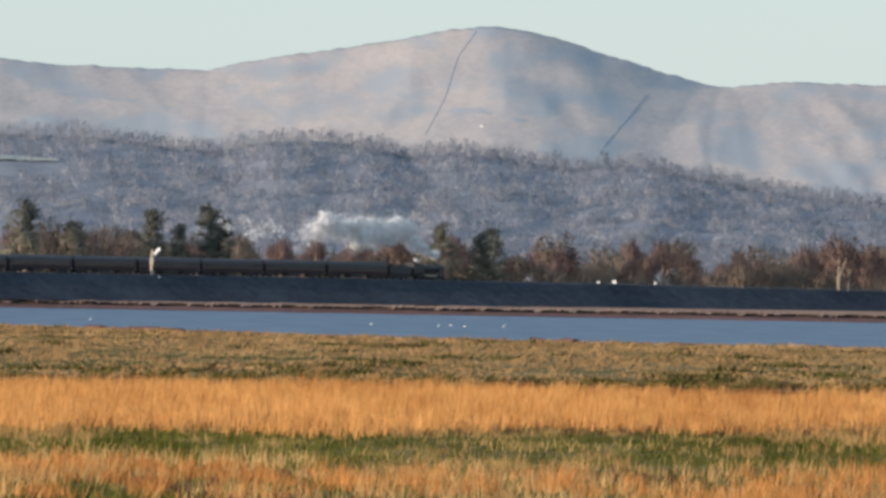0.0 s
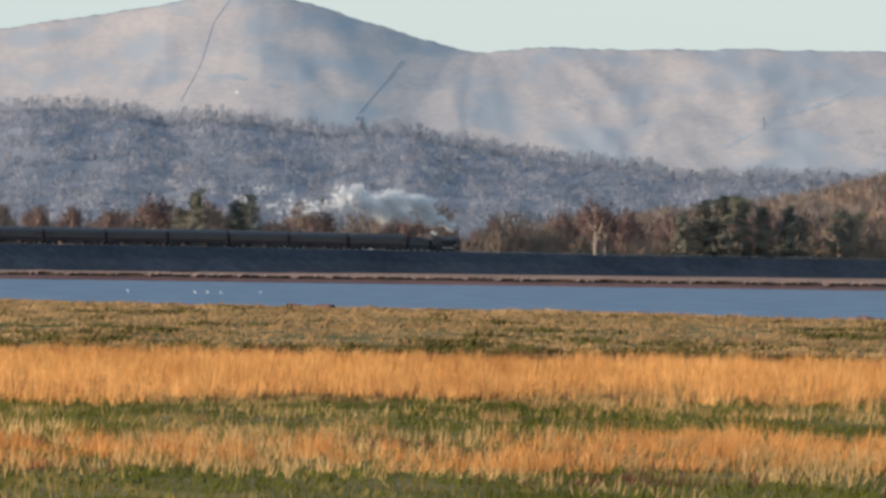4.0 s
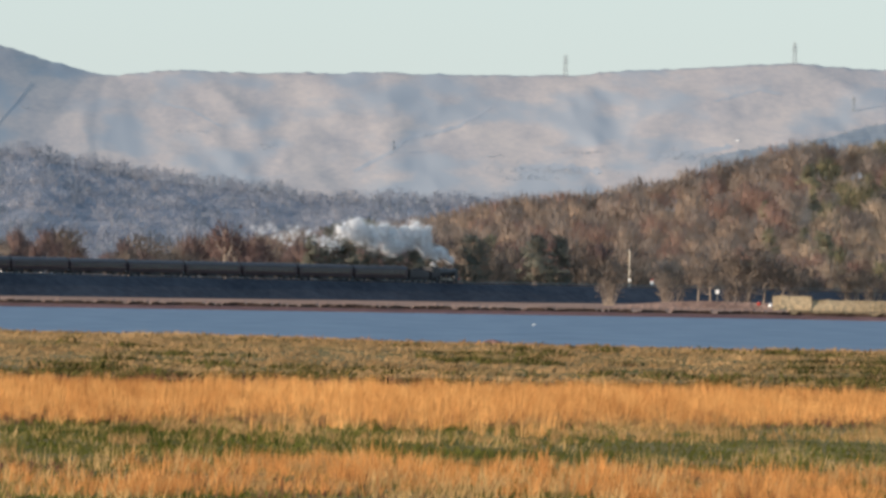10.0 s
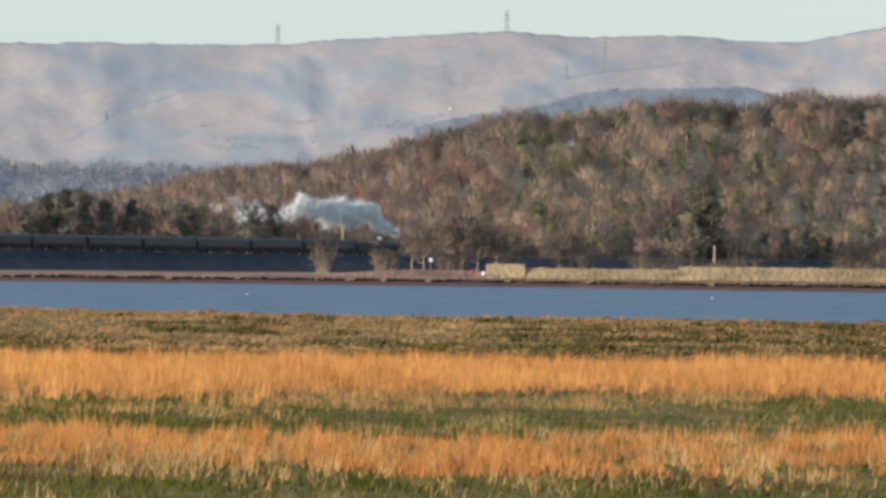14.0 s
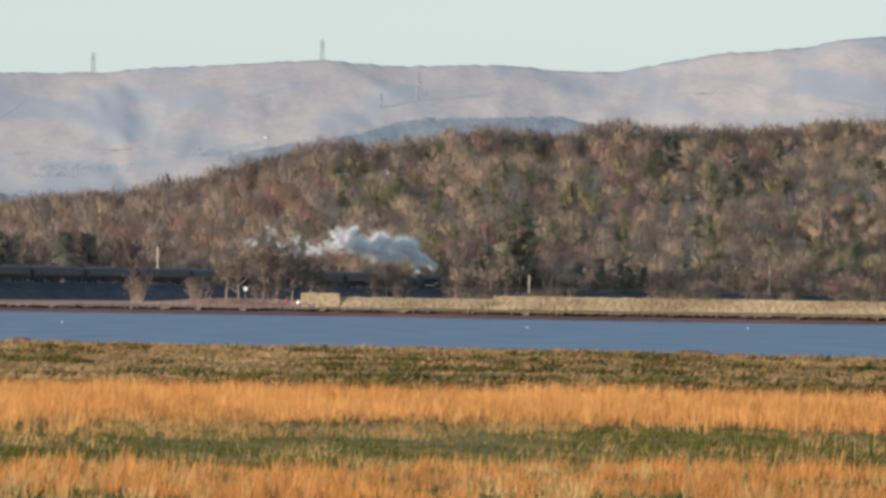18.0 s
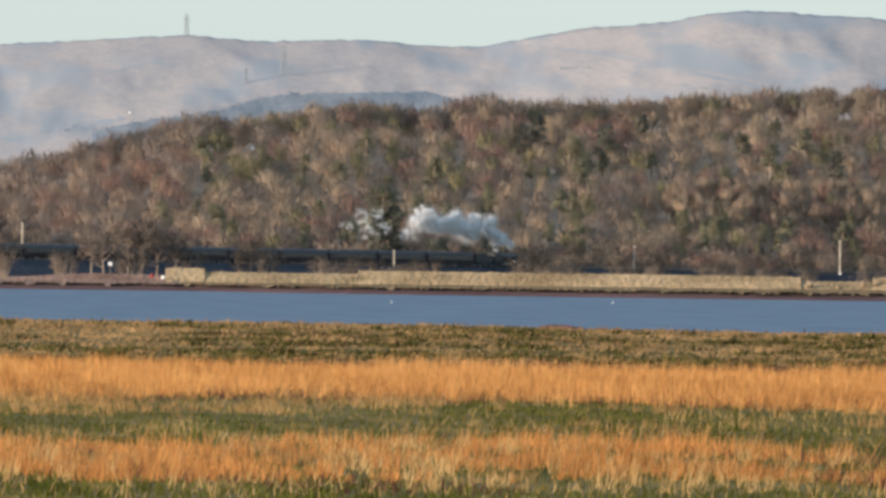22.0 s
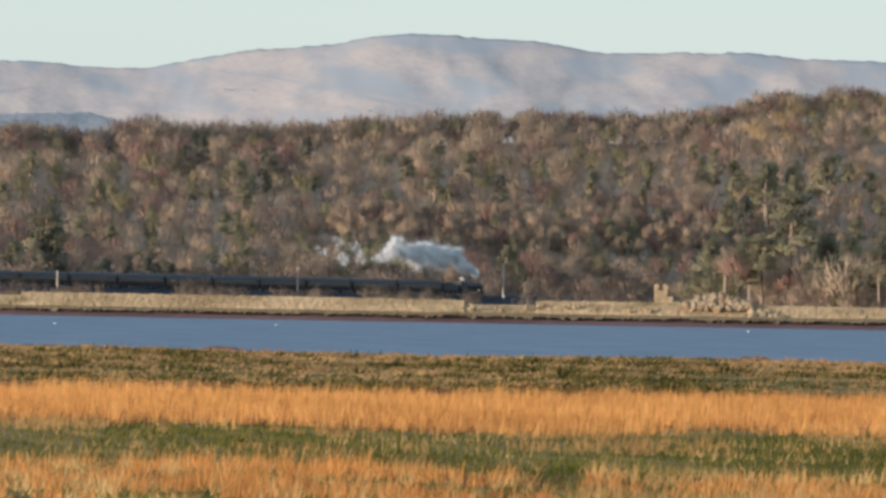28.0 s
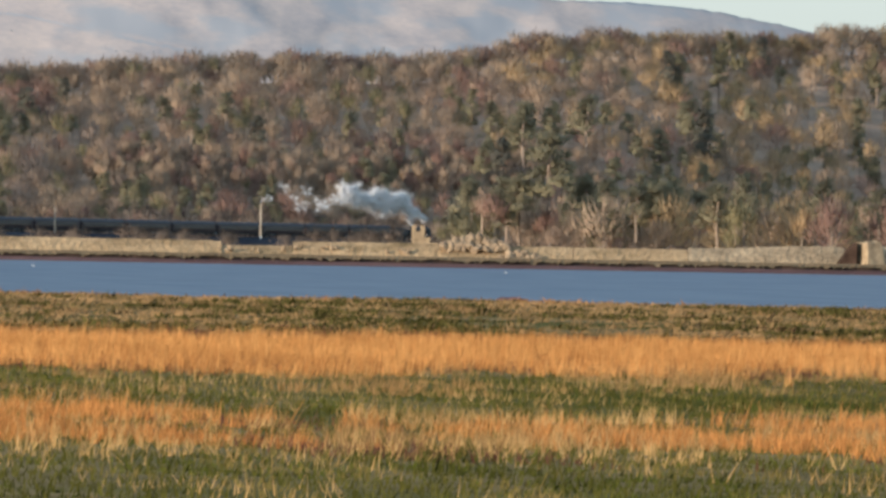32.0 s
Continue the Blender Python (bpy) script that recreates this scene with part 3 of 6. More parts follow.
def build_shore():
    us = np.arange(-1300, 4500, 3.0)

    def mud(u):
        w = curve(WATER_FAR, u)
        return [(w - 6, -0.4), (w + 2 + 2 * nz(u, 0, 0.05), 0.12), (w + 40, 0.58 + 0.2 * nz(u, 0, 0.03)), (w + 62, 0.74)]

    strip("mud_bank", "wet reddish-brown mud bank at the water's edge", "mud", M_MUD, us, mud)

    def edge(u):
        """Line, height and slump (0 a cut edge, 1 slid down to the mud) of the ledge's rim."""
        w = curve(WATER_FAR, u) + 60 + 6 * nz(u, 0, 0.02, 8)
        t = 1.38 + 0.22 * nz(u, 0, 0.02, 4) + 0.12 * nz(u, 0, 0.15, 5)
        k = nz(u, 0, 0.05, 2) + 0.9 * nz(u, 0, 0.19, 6)
        return w, t, min(0.8, max(0.0, 2.4 * k - 0.2))

    def scarp(u):
        w, t, k = edge(u)
        b = 0.6 * nz(u, 0, 0.3, 9)
        return [(w - 9 + b, 0.50), (w - 5.5 + b, 0.68), (w - 1.8 + b, t * 0.8), (w - 0.6, t - 0.06)]

    strip("peat_scarp", "dark eroded peat edge of the far saltmarsh", "scarp", M_SCARP, us, scarp)

    def ledge(u):
        w, t, k = edge(u)
        return [(w - 2 - 13 * k, t + 0.03 - k * (t - 0.66)), (w - 1.0 - 8 * k, t + 0.03 - 0.35 * k * t), (w + 4, t + 0.06), (w + 30, t + 0.35), (w + 120, 1.75 + 0.2 * nz(u, 0, 0.02)),
                (2830 if u < 0 else 2860 + u * 0.08, 1.95), (3060, 2.2)]

    strip("saltmarsh_ledge", "bleached straw-coloured saltmarsh ledge under the bank", "marsh", M_LEDGE, us[us < 1702], ledge)
    strip("saltmarsh_ledge", "brown grassy ledge at the foot of the sea bank", "marsh", M_SHORE, us[us >= 1698], ledge)


build_shore()


def build_embankment():
    """Turfed bank under the line; dark side to the camera, its shade put into the colour."""
    v, k = [], 10
    ss = list(np.arange(-420, 700, 3.5))
    for s in ss:
        rz = rail_z(s) - 0.55
        end = 1.0 if s < 660 else max(0.0, 1 - (s - 660) / 40)
        sec = [(-26, 1.5), (-18, rz * 0.55 + 0.7), (-4.6, rz), (-3.0, rz + 0.35), (3.0, rz + 0.35), (4.4, rz + 0.5), (5.2, rz + 0.1), (8.5, rz * 0.62 + 0.6), (12.0, rz * 0.28 + 1.2), (15.5, 1.6)]
        for o, z in sec:
            x, y = track(s, o * (0.4 + 0.6 * end))
            g = 0.22 * nz(x, y, 0.12) + 0.16 * nz(x, y, 0.45, 3) if abs(o) > 5 else 0.0
            v.append((x, y, 1.6 + (z - 1.6) * end + g))
    f = [(i * k + j, i * k + j + 1, i * k + j + k + 1, i * k + j + k) for i in range(len(ss) - 1) for j in range(k - 1)]
    tagged(new("embankment", np_mesh("embankment", v, f, [M_BANK_SHADE])), "tall dark turfed railway embankment in shade", "embankment", kind="structure")
    # line of ballast beyond the embankment, nearly level with the land
    v, ss = [], list(np.arange(-420, 1300, 6.0))
    for s in ss:
        rz = rail_z(s)
        sec = [(-7, 2.0), (-3.4, rz - 0.45), (-1.9, rz - 0.12), (1.9, rz - 0.12), (3.4, rz - 0.45), (7, 2.0)] if s > 250 else [(-3.2, rz - 0.4), (-2.6, rz - 0.3), (-1.9, rz - 0.12), (1.9, rz - 0.12), (2.6, rz - 0.3), (3.2, rz - 0.4)]
        v += [(*track(s, o), z) for o, z in sec]
    k = 6
    f = [(i * k + j, i * k + j + 1, i * k + j + k + 1, i * k + j + k) for i in range(len(ss) - 1) for j in range(k - 1)]
    tagged(new("trackbed", np_mesh("trackbed", v, f, [M_BALLAST])), "grey stone ballast bed of the railway", "trackbed", kind="structure")
    line = tagged(new("railway_track"), "pair of steel rails on the ballast", "railway track", kind="structure")
    for o in (-0.76, 0.76):
        bm = bmesh.new()
        for a, b in ((-420, 0), (0, 1300)):
            (xa, ya), (xb, yb) = track(a, o), track(b, o)
            za, zb = rail_z(a), rail_z(b)
            q = [Vector((xa, ya, za)), Vector((xb, yb, zb))]
            n = Vector((TRACK_N.x, TRACK_N.y, 0)) * 0.04
            vs = [bm.verts.new(c) for c in (q[0] - n, q[1] - n, q[1] + n, q[0] + n)]
            lo = [bm.verts.new(w.co - Vector((0, 0, 0.16))) for w in vs]
            bm.faces.new(vs)
            for i in range(4):
                bm.faces.new((vs[i], vs[(i + 1) % 4], lo[(i + 1) % 4], lo[i]))
        part("rail", bm, M_STEEL, line)


build_embankment()

# ---- sea bank on the right-hand shore ----
BANK_D = 2800


def build_sea_bank():
    def top_v(u):
        return curve([(1380, 34), (1420, 30), (1560, 22), (1640, 24), (1690, 22)], u)

    def section(u, tv, dist=BANK_D):
        zt = drop_z(tv, dist) + 0.15 * nz(u, 0, 0.05)
        zf = 1.1 + 0.2 * nz(u, 0, 0.03)
        out = [(dist - 24, 0.8)]
        for k in range(7):
            q = k / 6
            out.append((dist - 9 + 9 * q, zf + (zt - zf) * (q ** 0.8) + 0.28 * nz(u * 0.12, q * 4, 1.0) * (1 - q * 0.6) + 0.12 * nz(u * 0.4, q * 9, 1.0, 3)))
        return out + [(dist + 6, zt - 0.05), (dist + 9, 1.9)]

    def bank(name, u0, u1, prof, label, mat):
        strip(name, label, "bank", mat, list(np.arange(u0, u1 + 0.1, 3.0)), lambda u: section(u, curve(prof, u)))

    bank("sea_bank", 1385, 1690, [(1385, 36), (1420, 30), (1500, 24), (1560, 22), (1640, 24), (1690, 24)], "low grassy sea bank rising from the ledge", M_LEDGE)
    bank("sea_bank", 1672, 1742, [(1672, 11), (1742, 11)], "short pale stone-faced sea bank", M_SEABANK)
    bank("sea_bank", 1742, 2013, [(1742, 17), (2013, 18)], "lower grassy stretch of the sea bank", M_SEABANK)
    bank("sea_bank", 2013, 2796, [(2013, 12), (2100, 12), (2720, 13), (2796, 14)], "long straw-coloured grassy sea bank", M_SEABANK)
    bank("sea_bank", 2796, 2923, [(2796, 21.5), (2923, 20.5)], "lowered gap in the sea bank", M_SEABANK)
    bank("sea_bank", 2923, 3420, [(2923, 13), (3134, 12), (3300, 14.5), (3420, 14.5)], "grassy sea bank patched with pale stone", M_SEABANK)
    bank("sea_bank", 3420, 3622, [(3420, 15), (3622, 15)], "grassy sea bank against the wood", M_SEABANK)
    bank("sea_wall", 3622, 3900, [(3622, 12), (3700, 11), (3804, 6), (3880, 5), (3900, 8)], "pale limestone sea wall on the shore", M_STONE)
    bank("sea_wall", 3922, 4400, [(3922, 2), (3935, -5), (3955, -6), (3968, 4), (4100, 8), (4400, 8)], "pale limestone block at the end of the wall", M_STONE)


build_sea_bank()


# ---- trees ----
def limb(v, f, a, b, r0, r1, n=5):
    a, b = np.asarray(a, float), np.asarray(b, float)
    d = (b - a) / max(1e-6, np.linalg.norm(b - a))
    s = np.cross(d, (0.3, 0.9, 0.2))
    s /= np.linalg.norm(s)
    t = np.cross(d, s)
    o = len(v)
    for i in range(n):
        w = 2 * math.pi * i / n
        c = math.cos(w) * s + math.sin(w) * t
        v.append(a + c * r0)
        v.append(b + c * r1)
    for i in range(n):
        p, q = o + 2 * i, o + 2 * ((i + 1) % n)
        f.append((p, q, q + 1))
        f.append((p, q + 1, p + 1))


def sprigs(v, f, rng, c, r, n, ln, wd, up=0.5, flat=1.0, heart=None):
    """Fine twigs or needles round the point c; their flat sides turn away from heart, the middle of the crown."""
    for _ in range(n):
        d = rng.normal(0, 1, 3)
        d /= np.linalg.norm(d)
        p = c + d * np.array((1, 1, flat)) * r * rng.uniform(0.15, 1.0) ** 0.5
        o = d if heart is None else (p - heart) / max(1e-6, np.linalg.norm(p - heart)) + 0.45 * d
        e = np.array((0, 0, up)) + rng.normal(0, 0.55, 3) + 0.45 * o
        e = e / np.linalg.norm(e) * ln * rng.uniform(0.6, 1.4)
        s = np.cross(e, o + rng.normal(0, 0.3, 3))
        s = s / max(1e-6, np.linalg.norm(s)) * wd * rng.uniform(0.6, 1.4) * 0.5
        k = len(v)
        v += [p - s, p + s, p + e]
        f.append((k, k + 1, k + 2))


def bare_tree(seed, h=12.0, wide=0.36, n_limbs=8, twigs=22, dome=230):
    """Trunk arrays and crown arrays of a leafless tree, its foot at the origin."""
    rng = np.random.default_rng(seed)
    tv, tf, cv, cf = [], [], [], []
    fork = np.array((rng.normal(0, 0.2), rng.normal(0, 0.2), h * rng.uniform(0.22, 0.32)))
    top = np.array((rng.normal(0, 0.5), rng.normal(0, 0.5), h * 0.82))
    heart = np.array((0, 0, h * 0.52))
    r = h * 0.021
    limb(tv, tf, (0, 0, -0.6), fork, r * 1.25, r * 0.85)
    limb(tv, tf, fork, top, r * 0.85, r * 0.15)
    for i in range(n_limbs):
        a = 2 * math.pi * (i + rng.uniform(-0.3, 0.3)) / n_limbs
        base = fork + (top - fork) * rng.uniform(0.0, 0.6)
        reach = h * wide * rng.uniform(0.55, 1.0)
        end = base + np.array((math.cos(a) * reach, math.sin(a) * reach, h * rng.uniform(0.10, 0.40)))
        end[2] = min(end[2], h * (0.90 - 0.30 * (reach / (h * wide)) ** 2))
        mid = (base + end) / 2 + np.array((0, 0, -0.05 * h))
        limb(tv, tf, base, mid, r * 0.5, r * 0.3, 4)
        limb(tv, tf, mid, end, r * 0.3, r * 0.1, 3)
        for c, q in ((end, 0.13), ((mid + end) / 2, 0.12)):
            sprigs(cv, cf, rng, c, h * q, twigs, h * 0.075, h * 0.020, 0.6, 0.9, heart)
    for i in range(dome // 10):
        a, t = rng.uniform(0, 2 * math.pi), math.acos(rng.uniform(-0.15, 1))
        q = rng.uniform(0.72, 1.0)
        c = heart + np.array((math.cos(a) * math.sin(t) * wide * h * q, math.sin(a) * math.sin(t) * wide * h * q, math.cos(t) * 0.40 * h * q))
        sprigs(cv, cf, rng, c, h * 0.085, 10, h * 0.075, h * 0.022, 0.5, 0.9, heart)
    return [np.array(a) for a in (tv, tf, cv, cf)]


def dome_tree(seed, h=12.0, wide=0.38, twigs=520, bare=0.25, lobes=10, long=0.16, thick=0.011, up=0.9):
    """A leafless tree seen from afar: trunk, limbs, and slender twigs fanning up out of lobes that make a domed crown."""
    rng = np.random.default_rng(seed)
    tv, tf = [], []
    r = h * 0.016
    mid = (1 + bare) / 2
    heart = np.array((0, 0, h * (mid - 0.08)))
    size = np.array((wide * h, wide * h, h * (1 - mid) * 0.92))
    limb(tv, tf, (0, 0, -0.6), (rng.normal(0, 0.2), rng.normal(0, 0.2), h * 0.75), r * 1.2, r * 0.3, 4)
    k = rng.normal(0, 1, (lobes, 3)) + np.array((0, 0, 0.3))
    k /= np.linalg.norm(k, axis=1)[:, None]
    k[0] = (0, 0, 1)
    mids = heart + k * size * rng.uniform(0.42, 0.68, (lobes, 1))
    for i in range(1, 6):
        limb(tv, tf, (0, 0, h * bare * rng.uniform(0.8, 1.3)), mids[i], r * 0.5, r * 0.14, 3)
    which = rng.integers(0, lobes, twigs)
    d = rng.normal(0, 1, (twigs, 3))
    d /= np.linalg.norm(d, axis=1)[:, None]
    p = mids[which] + d * size * 0.42 * rng.uniform(0.25, 1.0, (twigs, 1)) ** 0.6
    out = (p - heart) / size
    out /= np.maximum(1e-6, np.linalg.norm(out, axis=1))[:, None]
    n = 0.75 * out + 0.45 * d + np.array((0, 0, 0.12)) + rng.normal(0, 0.10, (twigs, 3))
    n /= np.linalg.norm(n, axis=1)[:, None]
    e = np.array((0, 0, up)) + 0.55 * out + rng.normal(0, 0.24, (twigs, 3))
    e *= (h * long * rng.uniform(0.5, 1.3, twigs) / np.linalg.norm(e, axis=1))[:, None]
    b = np.cross(e, n + rng.normal(0, 0.3, (twigs, 3)))
    b *= (h * thick * 0.5 * rng.uniform(0.6, 1.5, twigs) / np.linalg.norm(b, axis=1))[:, None]
    p = p - e * 0.5
    cv = np.stack([p - b, p + b, p + e], 1).reshape(-1, 3)
    return [np.array(tv), np.array(tf), cv, np.arange(3 * twigs).reshape(-1, 3), n.repeat(3, 0)]


def pine_tree(seed, h=16.0, bare=0.45, wide=0.22, clumps=20, leaves=44, puff=0.085, needle=1.0):
    rng = np.random.default_rng(seed)
    tv, tf, cv, cf = [], [], [], []
    r = h * 0.017
    bend = np.array((rng.normal(0, 0.3), rng.normal(0, 0.3), h * 0.5))
    tip = np.array((rng.normal(0, 0.4), rng.normal(0, 0.4), h * 0.97))
    limb(tv, tf, (0, 0, -0.6), bend, r * 1.2, r * 0.9)
    limb(tv, tf, bend, tip, r * 0.9, r * 0.15)
    for i in range(clumps):
        k = bare + (0.97 - bare) * (i + rng.uniform(0, 0.8)) / clumps
        a = rng.uniform(0, 6.28)
        reach = h * wide * (1.15 - 0.85 * (k - bare) / (1 - bare)) * rng.uniform(0.45, 1.0)
        base = bend + (tip - bend) * (k - 0.5) / 0.47 if k > 0.5 else bend * k / 0.5
        end = base + np.array((math.cos(a) * reach, math.sin(a) * reach, h * rng.uniform(-0.01, 0.05)))
        limb(tv, tf, base, end, r * 0.3, r * 0.1, 3)
        heart = base - np.array((0, 0, h * 0.05))
        sprigs(cv, cf, rng, end, h * puff, leaves, h * 0.05, h * 0.032 * needle, 0.35, 0.5, heart)
        sprigs(cv, cf, rng, (base + end) / 2, h * 0.06, 16, h * 0.045, h * 0.026 * needle, 0.35, 0.5, heart)
    return [np.array(a) for a in (tv, tf, cv, cf)]


def shrub(seed, h=4.0, twigs=26):
    rng = np.random.default_rng(seed)
    tv, tf, cv, cf = [], [], [], []
    for i in range(9):
        a = rng.uniform(0, 6.28)
        end = np.array((math.cos(a), math.sin(a), 0)) * h * rng.uniform(0.1, 0.5)
        end[2] = h * rng.uniform(0.5, 0.85)
        limb(tv, tf, (end[0] * 0.15, end[1] * 0.15, -0.4), end, h * 0.018, h * 0.006, 4)
        sprigs(cv, cf, rng, end, h * 0.22, twigs, h * 0.16, h * 0.026, 0.7, 0.9, np.array((0, 0, h * 0.3)))
        sprigs(cv, cf, rng, end * np.array((0.8, 0.8, 0.55)), h * 0.20, twigs // 2, h * 0.16, h * 0.026, 0.7, 0.9, np.array((0, 0, h * 0.3)))
    return [np.array(a) for a in (tv, tf, cv, cf)]


TREES = {
    "bare": [bare_tree(20 + i, 12, 0.30 + 0.04 * (i % 4), 7 + i % 3) for i in range(6)],
    "tall": [bare_tree(40 + i, 12, 0.20 + 0.03 * i, 8) for i in range(3)],
    "pine": [pine_tree(60 + i, 16, 0.42 + 0.06 * i, 0.23, 26, 44, 0.085, 0.6) for i in range(3)],
    "fir": [pine_tree(70 + i, 13, 0.06 + 0.05 * i, 0.22 + 0.04 * i, 64, 24, 0.065, 0.55) for i in range(4)],
    "bush": [shrub(80 + i) for i in range(3)],
    "dome": [dome_tree(110 + i, 12, 0.44 + 0.04 * (i % 4), 480, 0.02, 15, 0.15, 0.017) for i in range(8)],
    "slim": [dome_tree(140 + i, 12, 0.22 + 0.03 * i, 330, 0.36, 9, 0.16, 0.015) for i in range(4)],
    "far": [dome_tree(130 + i, 12, 0.60 + 0.04 * i, 150, -0.05, 9, 0.125, 0.034) for i in range(6)],
    "olive": [dome_tree(150 + i, 12, 0.32 + 0.04 * i, 420, 0.0, 12, 0.15, 0.0155) for i in range(3)],
    "thicket": [dome_tree(160 + i, 12, 0.62 + 0.06 * i, 620, -0.1, 16, 0.18, 0.018, 0.7) for i in range(4)],
}
KIND = {
    "bare": ("bare_tree", M_TRUNK, M_TWIG, 12.0), "tall": ("bare_tree", M_TRUNK, M_TWIG_RED, 12.0),
    "pine": ("pine_tree", M_PALE_TRUNK, M_NEEDLE, 16.0), "fir": ("conifer_tree", M_TRUNK, M_FIR, 13.0),
    "bush": ("bush", M_TRUNK, M_TWIG, 4.0), "birch": ("birch_tree", M_PALE_TRUNK, M_TWIG_RED, 12.0),
}
KIND["dome"] = KIND["far"] = ("bare_tree", M_TRUNK, M_BELT, 12.0)
KIND["slim"] = ("bare_tree", M_TRUNK, M_BELT_RED, 12.0)
KIND["thicket"] = ("bush", M_TRUNK, M_BELT, 12.0)
TREES["fell"] = [dome_tree(75, 13, 0.15, 150, 0.05, 6, 0.14, 0.02)]
KIND["olive"] = ("ivy_tree", M_TRUNK, M_OLIVE, 12.0)
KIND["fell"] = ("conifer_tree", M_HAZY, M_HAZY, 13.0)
TREES["birch"] = [bare_tree(90, 12, 0.2, 7, 12, 60)]
MASTERS = {}
tree_rng = random.Random(5)


def plant(kind, u, d, z, h, label, group, which=None):
    """One tree of height h as a thing: trunk and crown."""
    i = tree_rng.randrange(len(TREES[kind])) if which is None else which
    name, bark, leaf, h0 = KIND[kind]
    if (kind, i) not in MASTERS:
        tv, tf, cv, cf, *cn = TREES[kind][i]
        MASTERS[kind, i] = (np_mesh("trunk", tv, tf, [bark]), np_mesh("crown", cv, cf, [leaf], normals=cn[0] if cn else crown_normals(cv, h0), smooth=True))
    ob = new(name)
    for nm, me in zip(("trunk", "crown"), MASTERS[kind, i]):
        new(nm, me).parent = ob
    k = h / h0
    ob.matrix_world = Matrix.Translation(spot(u, d, z)) @ Matrix.Rotation(tree_rng.uniform(0, 6.28), 4, "Z") @ Matrix.Diagonal((k * tree_rng.uniform(0.85, 1.15), k * tree_rng.uniform(0.85, 1.15), k, 1))
    return tagged(ob, label, "tree" if kind not in ("bush", "thicket") else "bush", group)


WOOD_TOP = [(700, -75), (940, -106), (1070, -129), (1200, -159), (1350, -174), (1515, -210), (1660, -255), (1730, -266), (1775, -257), (1930, -288), (2000, -292), (2130, -282),
            (2200, -305), (2280, -300), (2520, -303), (2670, -320), (2970, -333), (3100, -329), (3230, -344), (3320, -364), (3440, -378), (3680, -382), (3800, -376), (3850, -394), (4400, -392)]


def wood_base(u):
    return curve([(600, 3120), (1500, 3160), (2400, track_d(2400) + 60), (3080, track_d(3080) + 60), (4400, track_d(4400) + 40)], u)


def wood_z(u, w):
    """Height of the wooded hill at bearing u, w from 0 at its foot to 1 on its crest."""
    b = wood_base(u)
    ridge_d = wood_ridge(u)
    top = drop_z(curve(WOOD_TOP, u), ridge_d) - 10.4
    k = w * w * (3 - 2 * w) * 0.35 + w * 0.65
    return 3.5 + max(0.0, top - 3.5) * k


def wood_ridge(u):
    return wood_base(u) + curve([(600, 200), (1300, 230), (2000, 280), (3000, 300), (4400, 260)], u)


def wood_spot(u, v):
    """The place on the wooded hill's ground that shows at bearing u, drop v."""
    lo, hi = 0.0, 1.0
    for _ in range(20):
        w = (lo + hi) / 2
        d = wood_base(u) + (wood_ridge(u) - wood_base(u)) * w
        if (EYE - wood_z(u, w)) / d * F > v:
            lo = w
        else:
            hi = w
    return d, wood_z(u, w)


def build_wood_hill():
    us = list(np.arange(600, 4500, 30.0))
    ws = np.linspace(0, 1, 14)
    v = []
    for u in us:
        b, r = wood_base(u), wood_ridge(u)
        for w in ws:
            v.append(tuple(spot(u, b + (r - b) * w, wood_z(u, w))))
        v.append(tuple(spot(u, r + 260, 4.0)))
    k = len(ws) + 1
    f = [(i * k + j, i * k + j + 1, i * k + j + k + 1, i * k + j + k) for i in range(len(us) - 1) for j in range(k - 1)]
    tagged(new("wooded_hill", np_mesh("wooded_hill", v, f, [M_LITTER], smooth=True)), "brown leaf-strewn hillside under the wood", "hill", kind="structure")


build_wood_hill()


def joined_trees(name, label, spots, mats):
    """Many trees as one mesh of stuff: spots are (kind, x, y, z, h, turn) and, if wanted, the tones to choose from."""
    vs, fs, ms, ns, o = [], [], [], [], 0
    rng = random.Random(9)
    for kind, x, y, z, h, turn, *tones in spots:
        tv, tf, cv, cf, *cn = TREES[kind][rng.randrange(len(TREES[kind]))]
        k = h / KIND[kind][3]
        c, s = math.cos(turn), math.sin(turn)
        cn = cn[0] if cn else crown_normals(cv, KIND[kind][3])
        tn = tv * np.array((1, 1, 0)) + np.array((0.001, 0, 0))
        tn = tn / np.linalg.norm(tn, axis=1)[:, None]
        tone = rng.choice(tones[0] if tones else (1, 1, 4, 4, 4, 5, 6)) if len(mats) > 4 else 1
        for a, b, mi, n in ((tv, tf, 0, tn), (cv, cf, 3 if kind == "olive" else 2 if kind in ("pine", "fir") else tone, cn)):
            q = np.stack([(a[:, 0] * c - a[:, 1] * s) * k + x, (a[:, 0] * s + a[:, 1] * c) * k + y, a[:, 2] * k + z], 1)
            vs.append(q)
            ns.append(np.stack([n[:, 0] * c - n[:, 1] * s, n[:, 0] * s + n[:, 1] * c, n[:, 2]], 1))
            fs.append(b + o)
            ms.append(np.full(len(b), mi))
            o += len(q)
    ob = new(name, np_mesh(name, np.concatenate(vs), np.concatenate(fs), mats, np.concatenate(ms), True, np.concatenate(ns)))
    return tagged(ob, label, "woodland", kind="stuff")


WOOD_MATS = [M_TRUNK, M_WOODS, M_NEEDLE, M_OLIVE, M_WOODS_TAN, M_WOODS_RED, M_WOODS_GREY, M_WOODS_GOLD]


